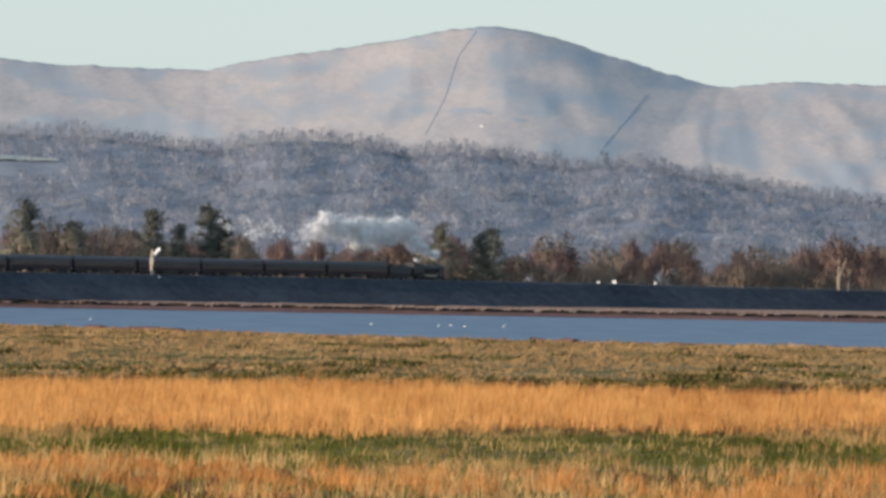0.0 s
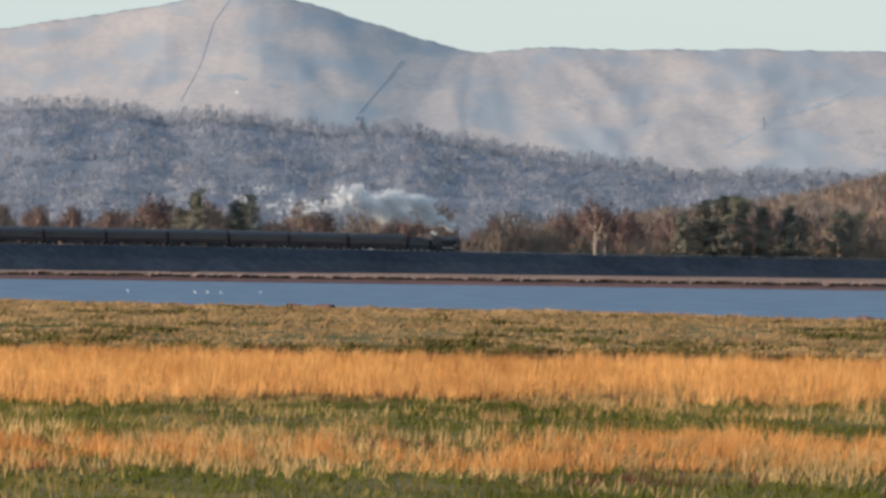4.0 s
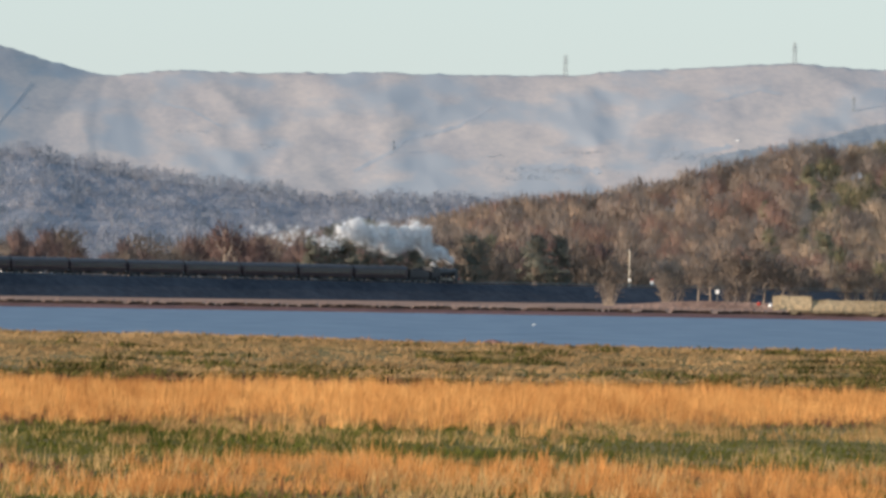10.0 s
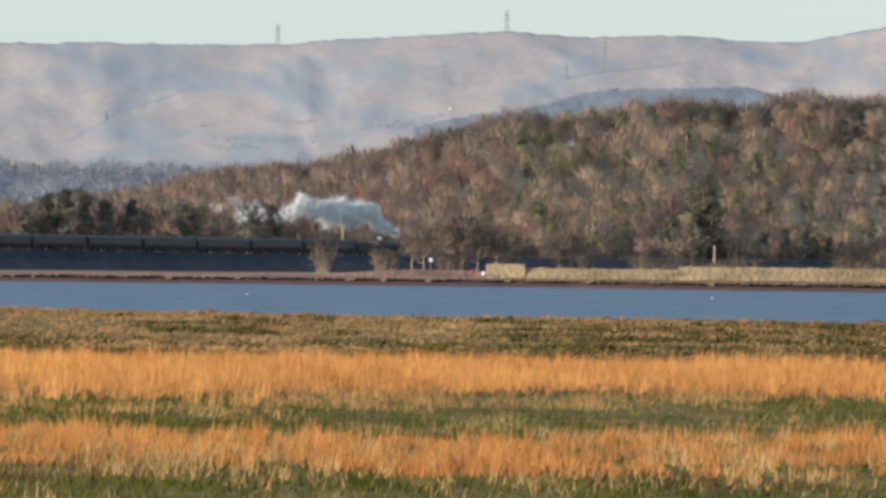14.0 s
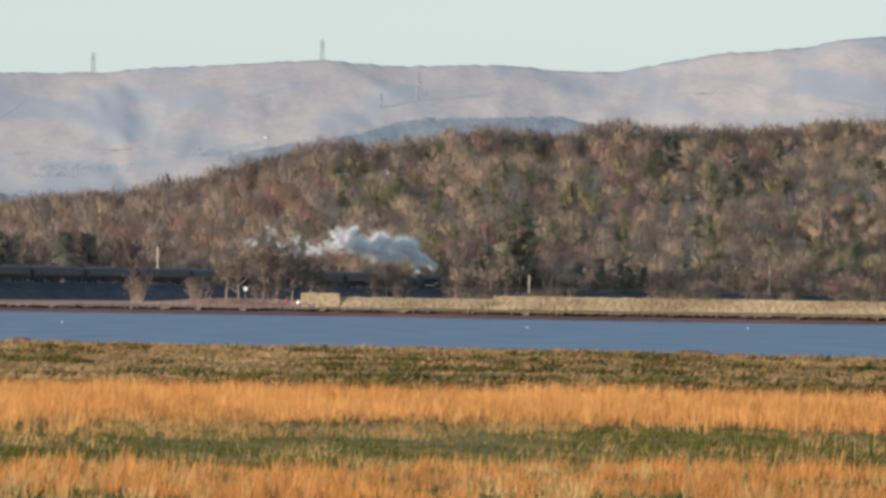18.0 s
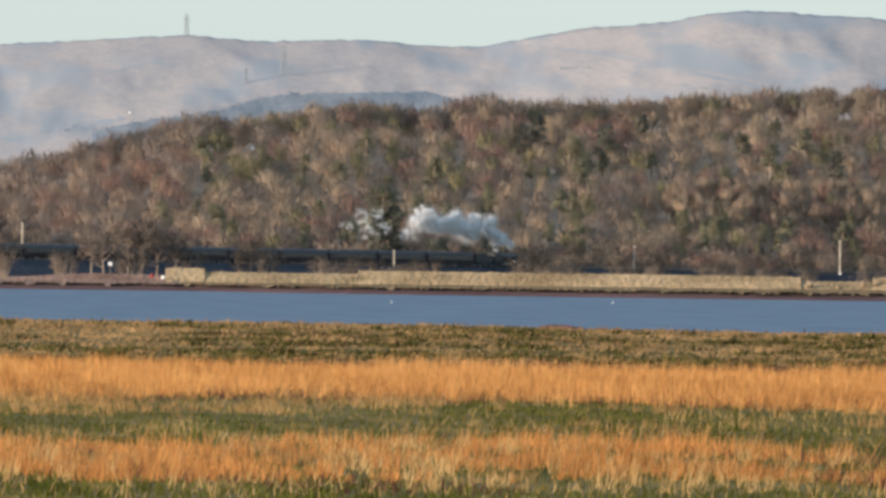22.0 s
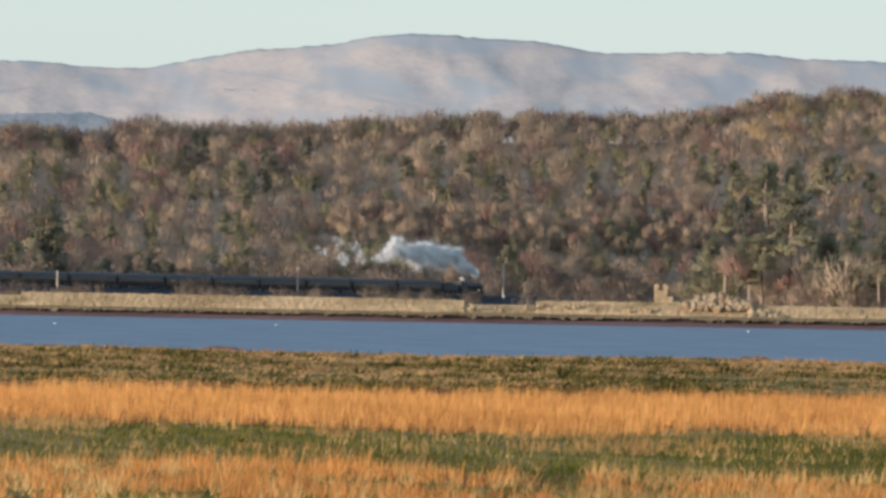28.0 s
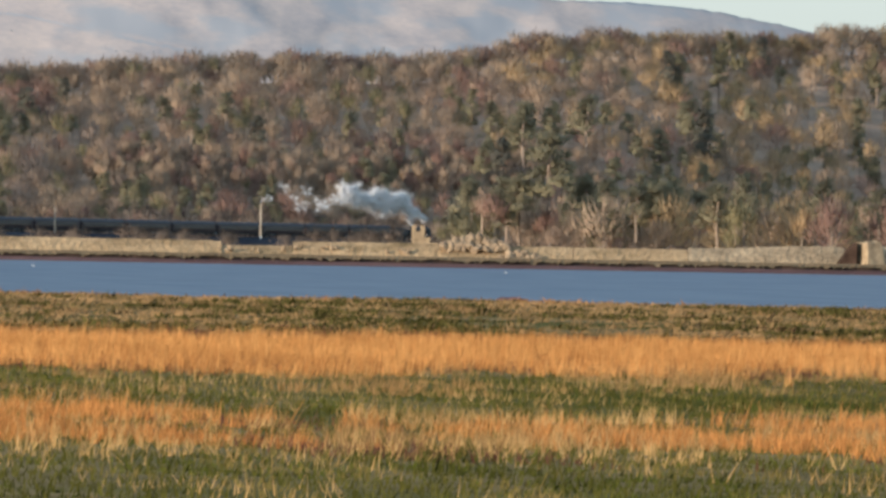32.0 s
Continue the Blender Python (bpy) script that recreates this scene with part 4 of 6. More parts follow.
def build_woods():
    rng = random.Random(21)
    spots = []

    def stand(kind, u, w, h):
        b, r = wood_base(u), wood_ridge(u)
        p = spot(u, b + (r - b) * w, wood_z(u, w))
        gold = max(0.0, min(1.0, (u - 3250) / 350)) * (0.6 if noise.noise(Vector((u / 90, w * 3, 8.0))) > -0.1 else 0.2)
        tones = (7,) if rng.random() < gold else (1, 6, 6, 5, 1) if u < 1700 else (1, 4, 4, 4, 5, 6) if u < 2700 else (4, 4, 4, 1, 5)
        spots.append((kind, p.x, p.y, p.z, h, rng.uniform(0, 6.28), tones))

    rows, cols = 21, 76
    for i in range(rows * cols):
        u = 640 + 3710 * (i % cols + 0.5 * (i // cols % 2) + rng.uniform(-0.42, 0.42)) / cols
        w = 0.03 + 0.93 * (i // cols + rng.uniform(-0.4, 0.4)) / (rows - 1)
        patch = noise.noise(Vector((u / 130, w * 4, 3.0)))
        green = rng.random() < (0.0 if u < 1600 else 0.10 if u < 2250 else 0.16 if w < 0.6 else 0.05) * (1.0 + 2.2 * patch) or (u > 3150 and w < 0.35 and rng.random() < 0.2)
        kind = rng.choice(("pine", "fir", "pine")) if green and w < 0.78 else rng.choice(("dome", "dome", "dome", "dome", "dome", "olive") if u > 1700 else ("dome",))
        stand(kind, u, w, rng.uniform(8, 13.5))
    # the crest, tree against tree
    for i in range(310):
        u = 650 + 12 * i + rng.uniform(-5, 5)
        stand("dome", u, rng.uniform(0.96, 1.0), rng.uniform(10.3, 13.2) + 1.4 * noise.noise(Vector((u / 60, 0, 2.0))))
    # slender bare trunks in ranks on the lower slope
    for i in range(170):
        u = rng.uniform(2560, 3330)
        stand("slim", u, rng.uniform(0.22, 0.42), rng.uniform(10, 14))
    joined_trees("woodland", "leafless brown wood with scattered dark pines covering the hill", spots, WOOD_MATS)
    front = []
    for i in range(175):
        u = rng.uniform(3180, 4330)
        p = spot(u, rng.uniform(2850, 3010), 2.4)
        kind = rng.choice(("pine", "olive", "dome", "dome", "pine", "slim", "thicket", "thicket") if u > 3330 else ("pine", "olive", "pine", "slim", "thicket"))
        h = rng.uniform(10, 18) if u > 3230 else rng.uniform(8, 12)
        front.append((kind, p.x, p.y, p.z, h * (0.5 if kind == "thicket" else 1.0), rng.uniform(0, 6.28), (7, 4, 4, 5) if u > 3450 else (1, 4, 5)))
    joined_trees("shore_wood", "mixed bare and evergreen wood close behind the sea bank", front, WOOD_MATS)
    foot = []
    for i in range(230):
        u = rng.uniform(1420, 3200)
        p = spot(u, track_d(u) + rng.uniform(26, 85), 3.0)
        foot.append((rng.choice(("thicket", "thicket", "bush", "dome")), p.x, p.y, p.z, rng.uniform(5.0, 9.0), rng.uniform(0, 6.28)))
    joined_trees("wood_thicket", "dense brown brush along the foot of the wood", foot, WOOD_MATS)
    # the wood's front row, tree by tree
    for i in range(150):
        u = rng.uniform(900, 4200)
        d = wood_base(u) + rng.uniform(-15, 40)
        green = u > 3150 and rng.random() < 0.7 or u < 1400 and rng.random() < 0.2
        kind = rng.choice(("pine", "pine", "fir")) if green else rng.choice(("dome", "slim", "bare"))
        h = rng.uniform(12, 19) if green else rng.uniform(8, 13)
        lab = "tall dark-green pine at the wood's edge" if green else "leafless brown tree at the wood's edge"
        plant(kind, u, d, 3.4, h, lab, "trees along the wood's edge")
    for u, h in ((3258 + 120, 27), (3531, 16), (3560, 15), (3440, 18), (3300, 17), (3720, 19), (3640, 15), (3860, 18), (3960, 16)):
        plant("pine", u, 2865 + rng.uniform(0, 30), 2.6, h, "tall pine with a pale bare trunk", "trees along the wood's edge")
    for i in range(46):
        u = rng.uniform(3170, 4200)
        plant("bush", u, 2820 + rng.uniform(0, 20), 2.2, rng.uniform(2.0, 4.0), "reddish bare scrub behind the sea bank", "scrub behind the bank")


build_woods()


def build_line_side():
    rng = random.Random(33)
    # treeline on the land behind the embankment
    for i in range(215):
        u = rng.uniform(-1050, 1420)
        d = track_d(u) + rng.uniform(45, 150)
        kind = rng.choice(("dome", "slim", "slim", "tall", "bare", "thicket"))
        h = rng.uniform(11, 17.5) if kind != "thicket" else rng.uniform(8, 11)
        plant(kind, u, d, 3.0, h, "leafless brown tree in the belt behind the embankment" if kind != "thicket" else "tawny bare thicket behind the embankment", "tree belt behind the embankment")
    thick = []
    for i in range(260):
        u = rng.uniform(-1050, 1450)
        p = spot(u, track_d(u) + rng.uniform(40, 170), 3.0)
        thick.append((rng.choice(("thicket", "thicket", "slim", "dome")), p.x, p.y, p.z, rng.uniform(7, 12), rng.uniform(0, 6.28)))
    joined_trees("belt_thicket", "dense brown leafless thicket behind the embankment", thick, [M_TRUNK, M_BELT, M_NEEDLE, M_OLIVE, M_BELT, M_BELT_RED, M_BELT])
    for u, h in ((-745, 20), (-655, 16), (-510, 19), (-470, 16), (-410, 20), (-395, 17), (-30, 13), (3, 17), (65, 15), (85, 16.5), (1040, 16), (1055, 14), (890, 17), (920, 18), (960, 17), (1000, 16),
                 (860, 14), (1140, 15), (1250, 15), (1290, 15)):
        plant("fir", u, track_d(u) + rng.uniform(30, 45), 3.0, h, "dark-green conifer standing behind the embankment", "conifers behind the embankment")
    for u in (704, 718):
        plant("birch", u, track_d(u) + 25, 3.0, 20.5 if u < 710 else 17.0, "pale-trunked birch behind the embankment", "birches")
    # trees and scrub between the shore and the line
    for u, d, h, kind in ((1386, 2925, 8, "bush"), (1375, 2935, 6, "bush"), (1540, 2850, 10, "bare"), (1562, 2870, 12, "bare"), (1605, 2850, 13, "bare"), (1632, 2850, 15, "bare"), (1655, 2860, 13, "bare"), (1690, 2862, 11, "bare"), (1712, 2866, 7, "bush"), (1618, 2845, 7, "bush"), (1590, 2845, 6, "bush"),
                          (1822, 2880, 10, "bare"), (1845, 2885, 8, "bush"), (1805, 2880, 7, "bush"), (1480, 2900, 6, "bush"), (1500, 2930, 6, "bush"), (1950, 2950, 6, "bush"), (2000, 2940, 6, "bush"), (2150, 2960, 5.5, "bush"),
                          (2300, 2960, 6, "bush"), (2330, 2960, 6.5, "bush"), (2640, 2960, 6, "bush"), (2690, 2965, 5, "bush"), (2470, 2980, 5, "bush"), (2960, 3000, 6, "bush"), (3000, 3000, 6, "bush"),
                          (3060, 3000, 6, "bush"), (3100, 3000, 6.5, "bush"), (2040, 2955, 5, "bush")):
        plant(kind, u, d, 2.1, h, "bare brown scrub between shore and railway" if kind == "bush" else "leafless tree between shore and railway" if kind != "fir" else "dark evergreen beside the railway", "scrub along the line")
    for i in range(46):
        u = rng.uniform(1960, 3140)
        plant("bush" if i % 3 else "thicket", u, rng.uniform(2850, track_d(u) - 14), 2.1, rng.uniform(3.0, 5.4), "bare brown scrub between shore and railway", "scrub along the line")
    for u, h, kind in ((2058, 22, "pine"), (2046, 17, "fir"), (2070, 18, "fir"), (2165, 10, "fir"), (2200, 11, "fir"), (2235, 11, "fir"), (2275, 9, "fir"), (2250, 9, "fir")):
        plant(kind, u, track_d(u) + 22, 3.2, h, "dark evergreen close behind the railway", "evergreens by the line")
    for u, v, h, kind in ((2328, -190, 12, "fir"), (2300, -185, 10, "fir"), (2448, -175, 12, "fir"), (2513, -200, 11, "fir"), (2690, -150, 14, "pine"), (2740, -130, 14, "pine"), (2800, -160, 14, "pine"),
                          (2860, -120, 14, "fir"), (3329, -88, 24, "pine"), (3584, -235, 17, "fir"), (3600, -238, 12, "fir"), (3690, -300, 12, "pine"), (3745, -292, 12, "fir"), (3440, -130, 20, "pine"),
                          (3620, -140, 18, "pine"), (3650, -120, 19, "fir"), (3260, -60, 17, "pine"), (3290, -70, 17, "fir")):
        d, z = wood_spot(u, v)
        plant(kind, u, d - 4, z, h, "dark evergreen rising out of the bare wood", "evergreens in the wood")
    for i in range(90):
        u = rng.uniform(1420, 3150)
        plant("bush", u, track_d(u) + rng.uniform(14, 40), 3.0, rng.uniform(5, 9), "dark bare thicket behind the railway line", "thicket along the line")


build_line_side()


# ---- far wooded ridge ----
RIDGE_TOP = [(-1500, -284), (-786, -283), (-606, -282), (-496, -266), (-396, -262), (-306, -280), (-206, -281), (-106, -268), (-65, -252), (13, -266), (114, -257), (214, -240), (344, -248), (414, -233),
             (537, -211), (658, -195), (798, -183), (838, -170), (998, -172), (1188, -168), (1500, -150), (1800, -120)]


def build_far_ridge():
    d0, d1 = 3990, 4290

    def z_at(u, w):
        top = drop_z(curve(RIDGE_TOP, u), d1) - 5.5
        return 4.0 + (top - 4.0) * (0.6 * w + 0.4 * w * w * (3 - 2 * w)) + 3.0 * nz(u, w * 300, 0.012) * w * (1 - w) * 4

    us = list(np.arange(-1500, 1900, 25.0))
    ws = np.linspace(0, 1, 16)
    v = []
    for u in us:
        v += [tuple(spot(u, d0 + (d1 - d0) * w, z_at(u, w))) for w in ws]
        v.append(tuple(spot(u, d1 + 120, 4.0)))
    k = len(ws) + 1
    f = [(i * k + j, i * k + j + 1, i * k + j + k + 1, i * k + j + k) for i in range(len(us) - 1) for j in range(k - 1)]
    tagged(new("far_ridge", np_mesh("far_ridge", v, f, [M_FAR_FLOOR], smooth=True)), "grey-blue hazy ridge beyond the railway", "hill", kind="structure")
    # a pale pasture let into the wood
    def pasture(u):
        return u < -660 + 30 * noise.noise(Vector((u / 40, 0, 0)))

    def w_of(u, v):
        return float(np.interp(-v, [-(EYE - z_at(u, w)) / (d0 + (d1 - d0) * w) * F for w in ws], ws))

    us2 = np.arange(-1150, -676, 6.0)
    v = []
    for u in us2:
        a, b = w_of(u, -206 - 2 * nz(u, 0, 0.02)), w_of(u, -214 + 2 * nz(u, 0, 0.02, 4) + 8 * max(0.0, (u + 740) / 64))
        v += [tuple(spot(u, d0 + (d1 - d0) * w, z_at(u, w) + 0.5)) for w in np.linspace(a, b, 5)]
    f = [(i * 5 + j, i * 5 + j + 1, i * 5 + j + 6, i * 5 + j + 5) for i in range(len(us2) - 1) for j in range(4)]
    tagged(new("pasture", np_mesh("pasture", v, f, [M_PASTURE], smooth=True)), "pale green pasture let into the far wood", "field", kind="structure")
    rng = random.Random(77)
    spots = []
    rows, cols = 24, 100
    for i in range(rows * cols):
        u = -1100 + 2800 * (i % cols + 0.5 * (i // cols % 2) + rng.uniform(-0.45, 0.45)) / cols
        w = min(0.97, max(0.02, 0.02 + 0.95 * (i // cols + rng.uniform(-0.9, 0.9) + 1.6 * noise.noise(Vector((u / 60, 0, 5.0)))) / (rows - 1)))
        h = rng.uniform(6.2, 9.2)
        d, z = d0 + (d1 - d0) * w, z_at(u, w)
        if pasture(u) and -213 < (EYE - z - 0.3 * h) / d * F < -196:
            continue
        p = spot(u, d, z)
        spots.append(("far", p.x, p.y, p.z - 1.2 - 1.8 * w, h, rng.uniform(0, 6.28)))
    for i in range(230):
        u = -1100 + 12.2 * i + rng.uniform(-5, 5)
        p = spot(u, d1 - rng.uniform(0, 8), z_at(u, 1.0))
        spots.append(("far", p.x, p.y, p.z - 0.5, rng.uniform(5.2, 7.0) + 1.5 * noise.noise(Vector((u / 45, 0, 6.0))), rng.uniform(0, 6.28)))
    for i in range(150):
        u = -1100 + 18.7 * i + rng.uniform(-7, 7)
        p = spot(u, d1 - rng.uniform(10, 24), z_at(u, 0.94))
        spots.append(("far", p.x, p.y, p.z - 0.5, rng.uniform(5.0, 6.6), rng.uniform(0, 6.28)))
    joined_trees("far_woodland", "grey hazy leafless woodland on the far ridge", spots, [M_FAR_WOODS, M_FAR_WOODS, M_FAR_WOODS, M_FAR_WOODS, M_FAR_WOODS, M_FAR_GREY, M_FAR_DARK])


build_far_ridge()

# ---- fells on the skyline ----
FELL_TOP = [(-1500, -372), (-787, -390), (-727, -381), (-607, -377), (-417, -374), (-357, -390), (-227, -411), (-77, -435), (-17, -450), (31, -457), (101, -460), (177, -447), (272, -418), (362, -391),
            (483, -358), (545, -365), (612, -372), (755, -367), (835, -372), (885, -368), (985, -375), (1045, -370), (1325, -373), (1375, -381), (1500, -388), (1700, -401), (1780, -395), (1860, -391),
            (1980, -397), (2080, -393), (2108, -387), (2228, -387)]
FELL_TOP_2 = [(2228, -387), (2299, -401), (2399, -421), (2548, -433), (2628, -450), (2709, -457), (2819, -450), (2919, -446), (3029, -427), (3299, -432), (3400, -421), (3480, -422), (3589, -415),
              (3669, -406), (3790, -383), (3900, -360), (4600, -330)]
FELL_D0, FELL_D1 = 4380, 4860


FELL_U = [p[0] for p in FELL_TOP + FELL_TOP_2[1:]]
FELL_V = [p[1] for p in FELL_TOP + FELL_TOP_2[1:]]


def fell_top(u, r):
    return sum(k * q for k, q in zip((0.1, 0.23, 0.34, 0.23, 0.1), np.interp([u - 1.5 * r, u - 0.75 * r, u, u + 0.75 * r, u + 1.5 * r], FELL_U, FELL_V)))


def fell_z(u, w):
    p, q = u / 100, w * 2.6
    low = 1 - w
    bend = low * (70 * noise.noise(Vector((p * 0.3, q * 0.8, 1.0))) + 28 * noise.noise(Vector((p * 0.9, q * 2.2, 2.0))))
    top = drop_z(fell_top(u + bend, 14 + 200 * low ** 0.7), FELL_D1) + 0.5 * w ** 12 * noise.noise(Vector((p * 2, 0, 4.0)))
    x = p + 0.45 * noise.noise(Vector((p * 0.5, q * 0.6, 11.0)))
    y = q + 0.35 * noise.noise(Vector((p * 0.6, q * 0.7, 12.0)))
    spur = 1 - 2.2 * abs(noise.noise(Vector((x * 0.42 + 0.5 * y, y * 0.75 - 0.1 * x, 3.0))))
    rib = 1 - 2.2 * abs(noise.noise(Vector((x * 1.0 - 0.6 * y, y * 1.1 + 0.2 * x, 6.0))))
    gully = 1 - 2.2 * abs(noise.noise(Vector((x * 2.3 + 0.9 * y, y * 1.9 - 0.5 * x, 8.0))))
    knoll = noise.noise(Vector((x * 3.0, y * 3.6, 7.0))) + 0.45 * noise.noise(Vector((x * 6.5, y * 7.0, 9.0)))
    hilly = 0.55 + 0.45 * min(1.0, max(0.0, (u - 420) / 250))
    shelf = noise.noise(Vector((x * 0.55 + 0.5 * y, y * 1.7 - 0.35 * x, 14.0))) + 0.4 * noise.noise(Vector((x * 1.1 - 0.4 * y, y * 3.8 + 0.5 * x, 15.0)))
    fold = 1.1 * spur + (0.40 * rib + 0.10 * gully + 0.07 * knoll + 2.0 * shelf) * hilly
    return 4.0 + (top - 4.0) * (0.85 * w + 0.15 * w * w * (3 - 2 * w)) + 0.75 * fold * min(1.0, 3 * w) * min(1.0, 7 * low)


def build_fells():
    us = list(np.arange(-1300, 4400, 5.0))
    ws = np.linspace(0, 1, 72)
    v = []
    for u in us:
        v += [tuple(spot(u, FELL_D0 + (FELL_D1 - FELL_D0) * w, fell_z(u, w) + (0.5 * nz(u, 0, 0.06) if w == 1 else 0))) for w in ws]
        v.append(tuple(spot(u, FELL_D1 + 100, 40.0)))
    k = len(ws) + 1
    f = [(i * k + j, i * k + j + 1, i * k + j + k + 1, i * k + j + k) for i in range(len(us) - 1) for j in range(k - 1)]
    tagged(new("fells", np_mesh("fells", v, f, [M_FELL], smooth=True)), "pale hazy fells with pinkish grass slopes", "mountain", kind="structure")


build_fells()


def fell_spot(u, v):
    """The place on the fells that shows at bearing u, drop v."""
    lo, hi = 0.0, 1.0
    for _ in range(24):
        w = (lo + hi) / 2
        d = FELL_D0 + (FELL_D1 - FELL_D0) * w
        if (EYE - fell_z(u, w)) / d * F > v:
            lo = w
        else:
            hi = w
    return spot(u, d, fell_z(u, w))


def build_fell_things():
    for ends in (((52, -452), (20, -405), (-2, -330), (-38, -262)), ((353, -345), (325, -306), (275, -246))):
        ob = tagged(new("field_wall"), "dark dry-stone wall climbing the fell", "wall", "fell walls")
        pts = []
        for (ua, va), (ub, vb) in zip(ends, ends[1:]):
            for i in range(16):
                k = i / 16
                pts.append(fell_spot(ua + (ub - ua) * k, va + (vb - va) * k))
        bm = bmesh.new()
        for a, b in zip(pts, pts[1:]):
            a, b = a.copy(), b.copy()
            n = Vector((b.y - a.y, a.x - b.x, 0)).normalized() * 0.12
            lo = [bm.verts.new(q + o) for q, o in ((a, -n), (b, -n), (b, n), (a, n))]
            hi = [bm.verts.new(q.co + Vector((0, 0, 0.14))) for q in lo]
            bm.faces.new(hi)
            for i in range(4):
                bm.faces.new((lo[i], lo[(i + 1) % 4], hi[(i + 1) % 4], hi[i]))
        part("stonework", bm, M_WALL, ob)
    # lattice pylons
    for u, v, h in ((1299, -371, 8.4), (1704, -399, 8.6), (1876, -332, 11.5), (1810, -318, 5.5)):
        p = fell_spot(u, v)
        ob = tagged(new("pylon"), "grey steel lattice pylon on the skyline", "pylon", "pylons")
        w0, w1 = h * 0.10, h * 0.035
        for sx in (-1, 1):
            for sy in (-1, 1):
                part("leg", tube(bmesh.new(), (sx * w0, sy * w0, -1), (sx * w1, sy * w1, h), 0.13, 0.09, 5), M_STEEL, ob)
        for k, z in enumerate((0.62, 0.76, 0.9)):
            part("crossarm", tube(bmesh.new(), (-h * (0.15 - 0.02 * k), 0, h * z), (h * (0.15 - 0.02 * k), 0, h * z), 0.1, 0.1, 5), M_STEEL, ob)
        for k in range(5):
            za, zb = h * k / 6, h * (k + 1) / 6
            wa, wb = w0 + (w1 - w0) * k / 6, w0 + (w1 - w0) * (k + 1) / 6
            part("brace", tube(tube(bmesh.new(), (-wa, -wa, za), (wb, -wb, zb), 0.07, 0.07, 4), (wa, -wa, za), (-wb, -wb, zb), 0.07, 0.07, 4), M_STEEL, ob)
        ob.location = p
    for u, v, h in ((997, -229, 6.0), (1890, -338, 2.4)):
        p = fell_spot(u, v)
        plant("fell", u, p.xy.length, p.z - 0.2, h, "lone hazy dark tree standing on the fell", "trees on the fell")
    # hazy bands for bracken, gullies, small woods and a hill's crest edge: places and height of the band
    for line, high in ((((926, -196), (1001, -236), (1016, -255), (1106, -277), (1176, -319)), 7.0), (((1026, -331), (1050, -318), (1066, -303)), 3.5), (((6, -309), (46, -312), (86, -307)), 8.0),
                       (((115, -297), (150, -294)), 6.0), (((2353, -385), (2440, -378), (2518, -362), (2560, -352)), 4.0), (((560, -318), (640, -300), (700, -268)), 4.0), (((1210, -206), (1290, -211), (1370, -203)), 11.0),
                       (((1440, -230), (1530, -240), (1600, -252)), 9.0), (((770, -243), (800, -236)), 5.0), (((1560, -330), (1640, -352), (1690, -345)), 4.0), (((-700, -330), (-560, -318), (-470, -300)), 4.0),
                       (((2600, -345), (2720, -322), (2800, -312)), 5.0)):
        us = np.arange(line[0][0], line[-1][0] + 0.1, 3.0)
        band = []
        for u in us:
            c = curve(line, u) + 3 * noise.noise(Vector((u / 14, high, 1.0)))
            k = 0.5 * high * (1 + 0.9 * noise.noise(Vector((u / 11, high, 2.0)))) * min(1.0, (u - us[0] + 2) / 14, (us[-1] - u + 2) / 14)
            band += [tuple(fell_spot(u, c + o * k) + Vector((0, 0, 0.05))) for o in (1, 0.3, -0.3, -1)]
        quads = [(i * 4 + j, i * 4 + j + 1, i * 4 + j + 5, i * 4 + j + 4) for i in range(len(us) - 1) for j in range(3)]
        tagged(new("fell_band", np_mesh("fell_band", band, quads, [M_FELL_BAND], smooth=True)), "hazy blue-grey band on the fell, for bracken and other dark lines", "vegetation", kind="stuff")
    rng = random.Random(91)
    spots, v = [], []

    def wood_edge(u):
        return curve([(1440, -222), (1647, -264), (1740, -276), (1846, -306), (1900, -312), (2050, -316), (2130, -319), (2215, -296)], u) + 6 * noise.noise(Vector((u * 0.05, 0, 1)))

    us = np.arange(1540, 2215, 4.0)
    for u in us:
        for k in range(13):
            p = fell_spot(u, wood_edge(u) + 10 + 5 * k)
            q = Vector((u / 11, k * 0.55, 0.0))
            q += 0.3 * Vector((noise.noise(q * 1.7), noise.noise(q * 1.7 + Vector((9, 0, 0))), 0))
            top = math.sqrt(max(0.0, 1 - (noise.voronoi(q)[0][0] / 0.9) ** 2))
            v.append((p.x, p.y, p.z + (-0.4 if k in (0, 12) else (0.1 + 0.5 * top) * min(1.0, (u - 1535) / 60, (2220 - u) / 60))))
    f = [(i * 13 + j, i * 13 + j + 1, i * 13 + j + 14, i * 13 + j + 13) for i in range(len(us) - 1) for j in range(12)]
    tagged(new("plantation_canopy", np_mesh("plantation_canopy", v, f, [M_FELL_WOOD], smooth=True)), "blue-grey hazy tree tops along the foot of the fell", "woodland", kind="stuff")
    for i in range(420):
        u = rng.uniform(1560, 2195)
        p = fell_spot(u, wood_edge(u) + rng.uniform(12, 60))
        spots.append(("far", p.x, p.y, p.z - 0.3, rng.uniform(1.4, 2.2), rng.uniform(0, 6.28)))
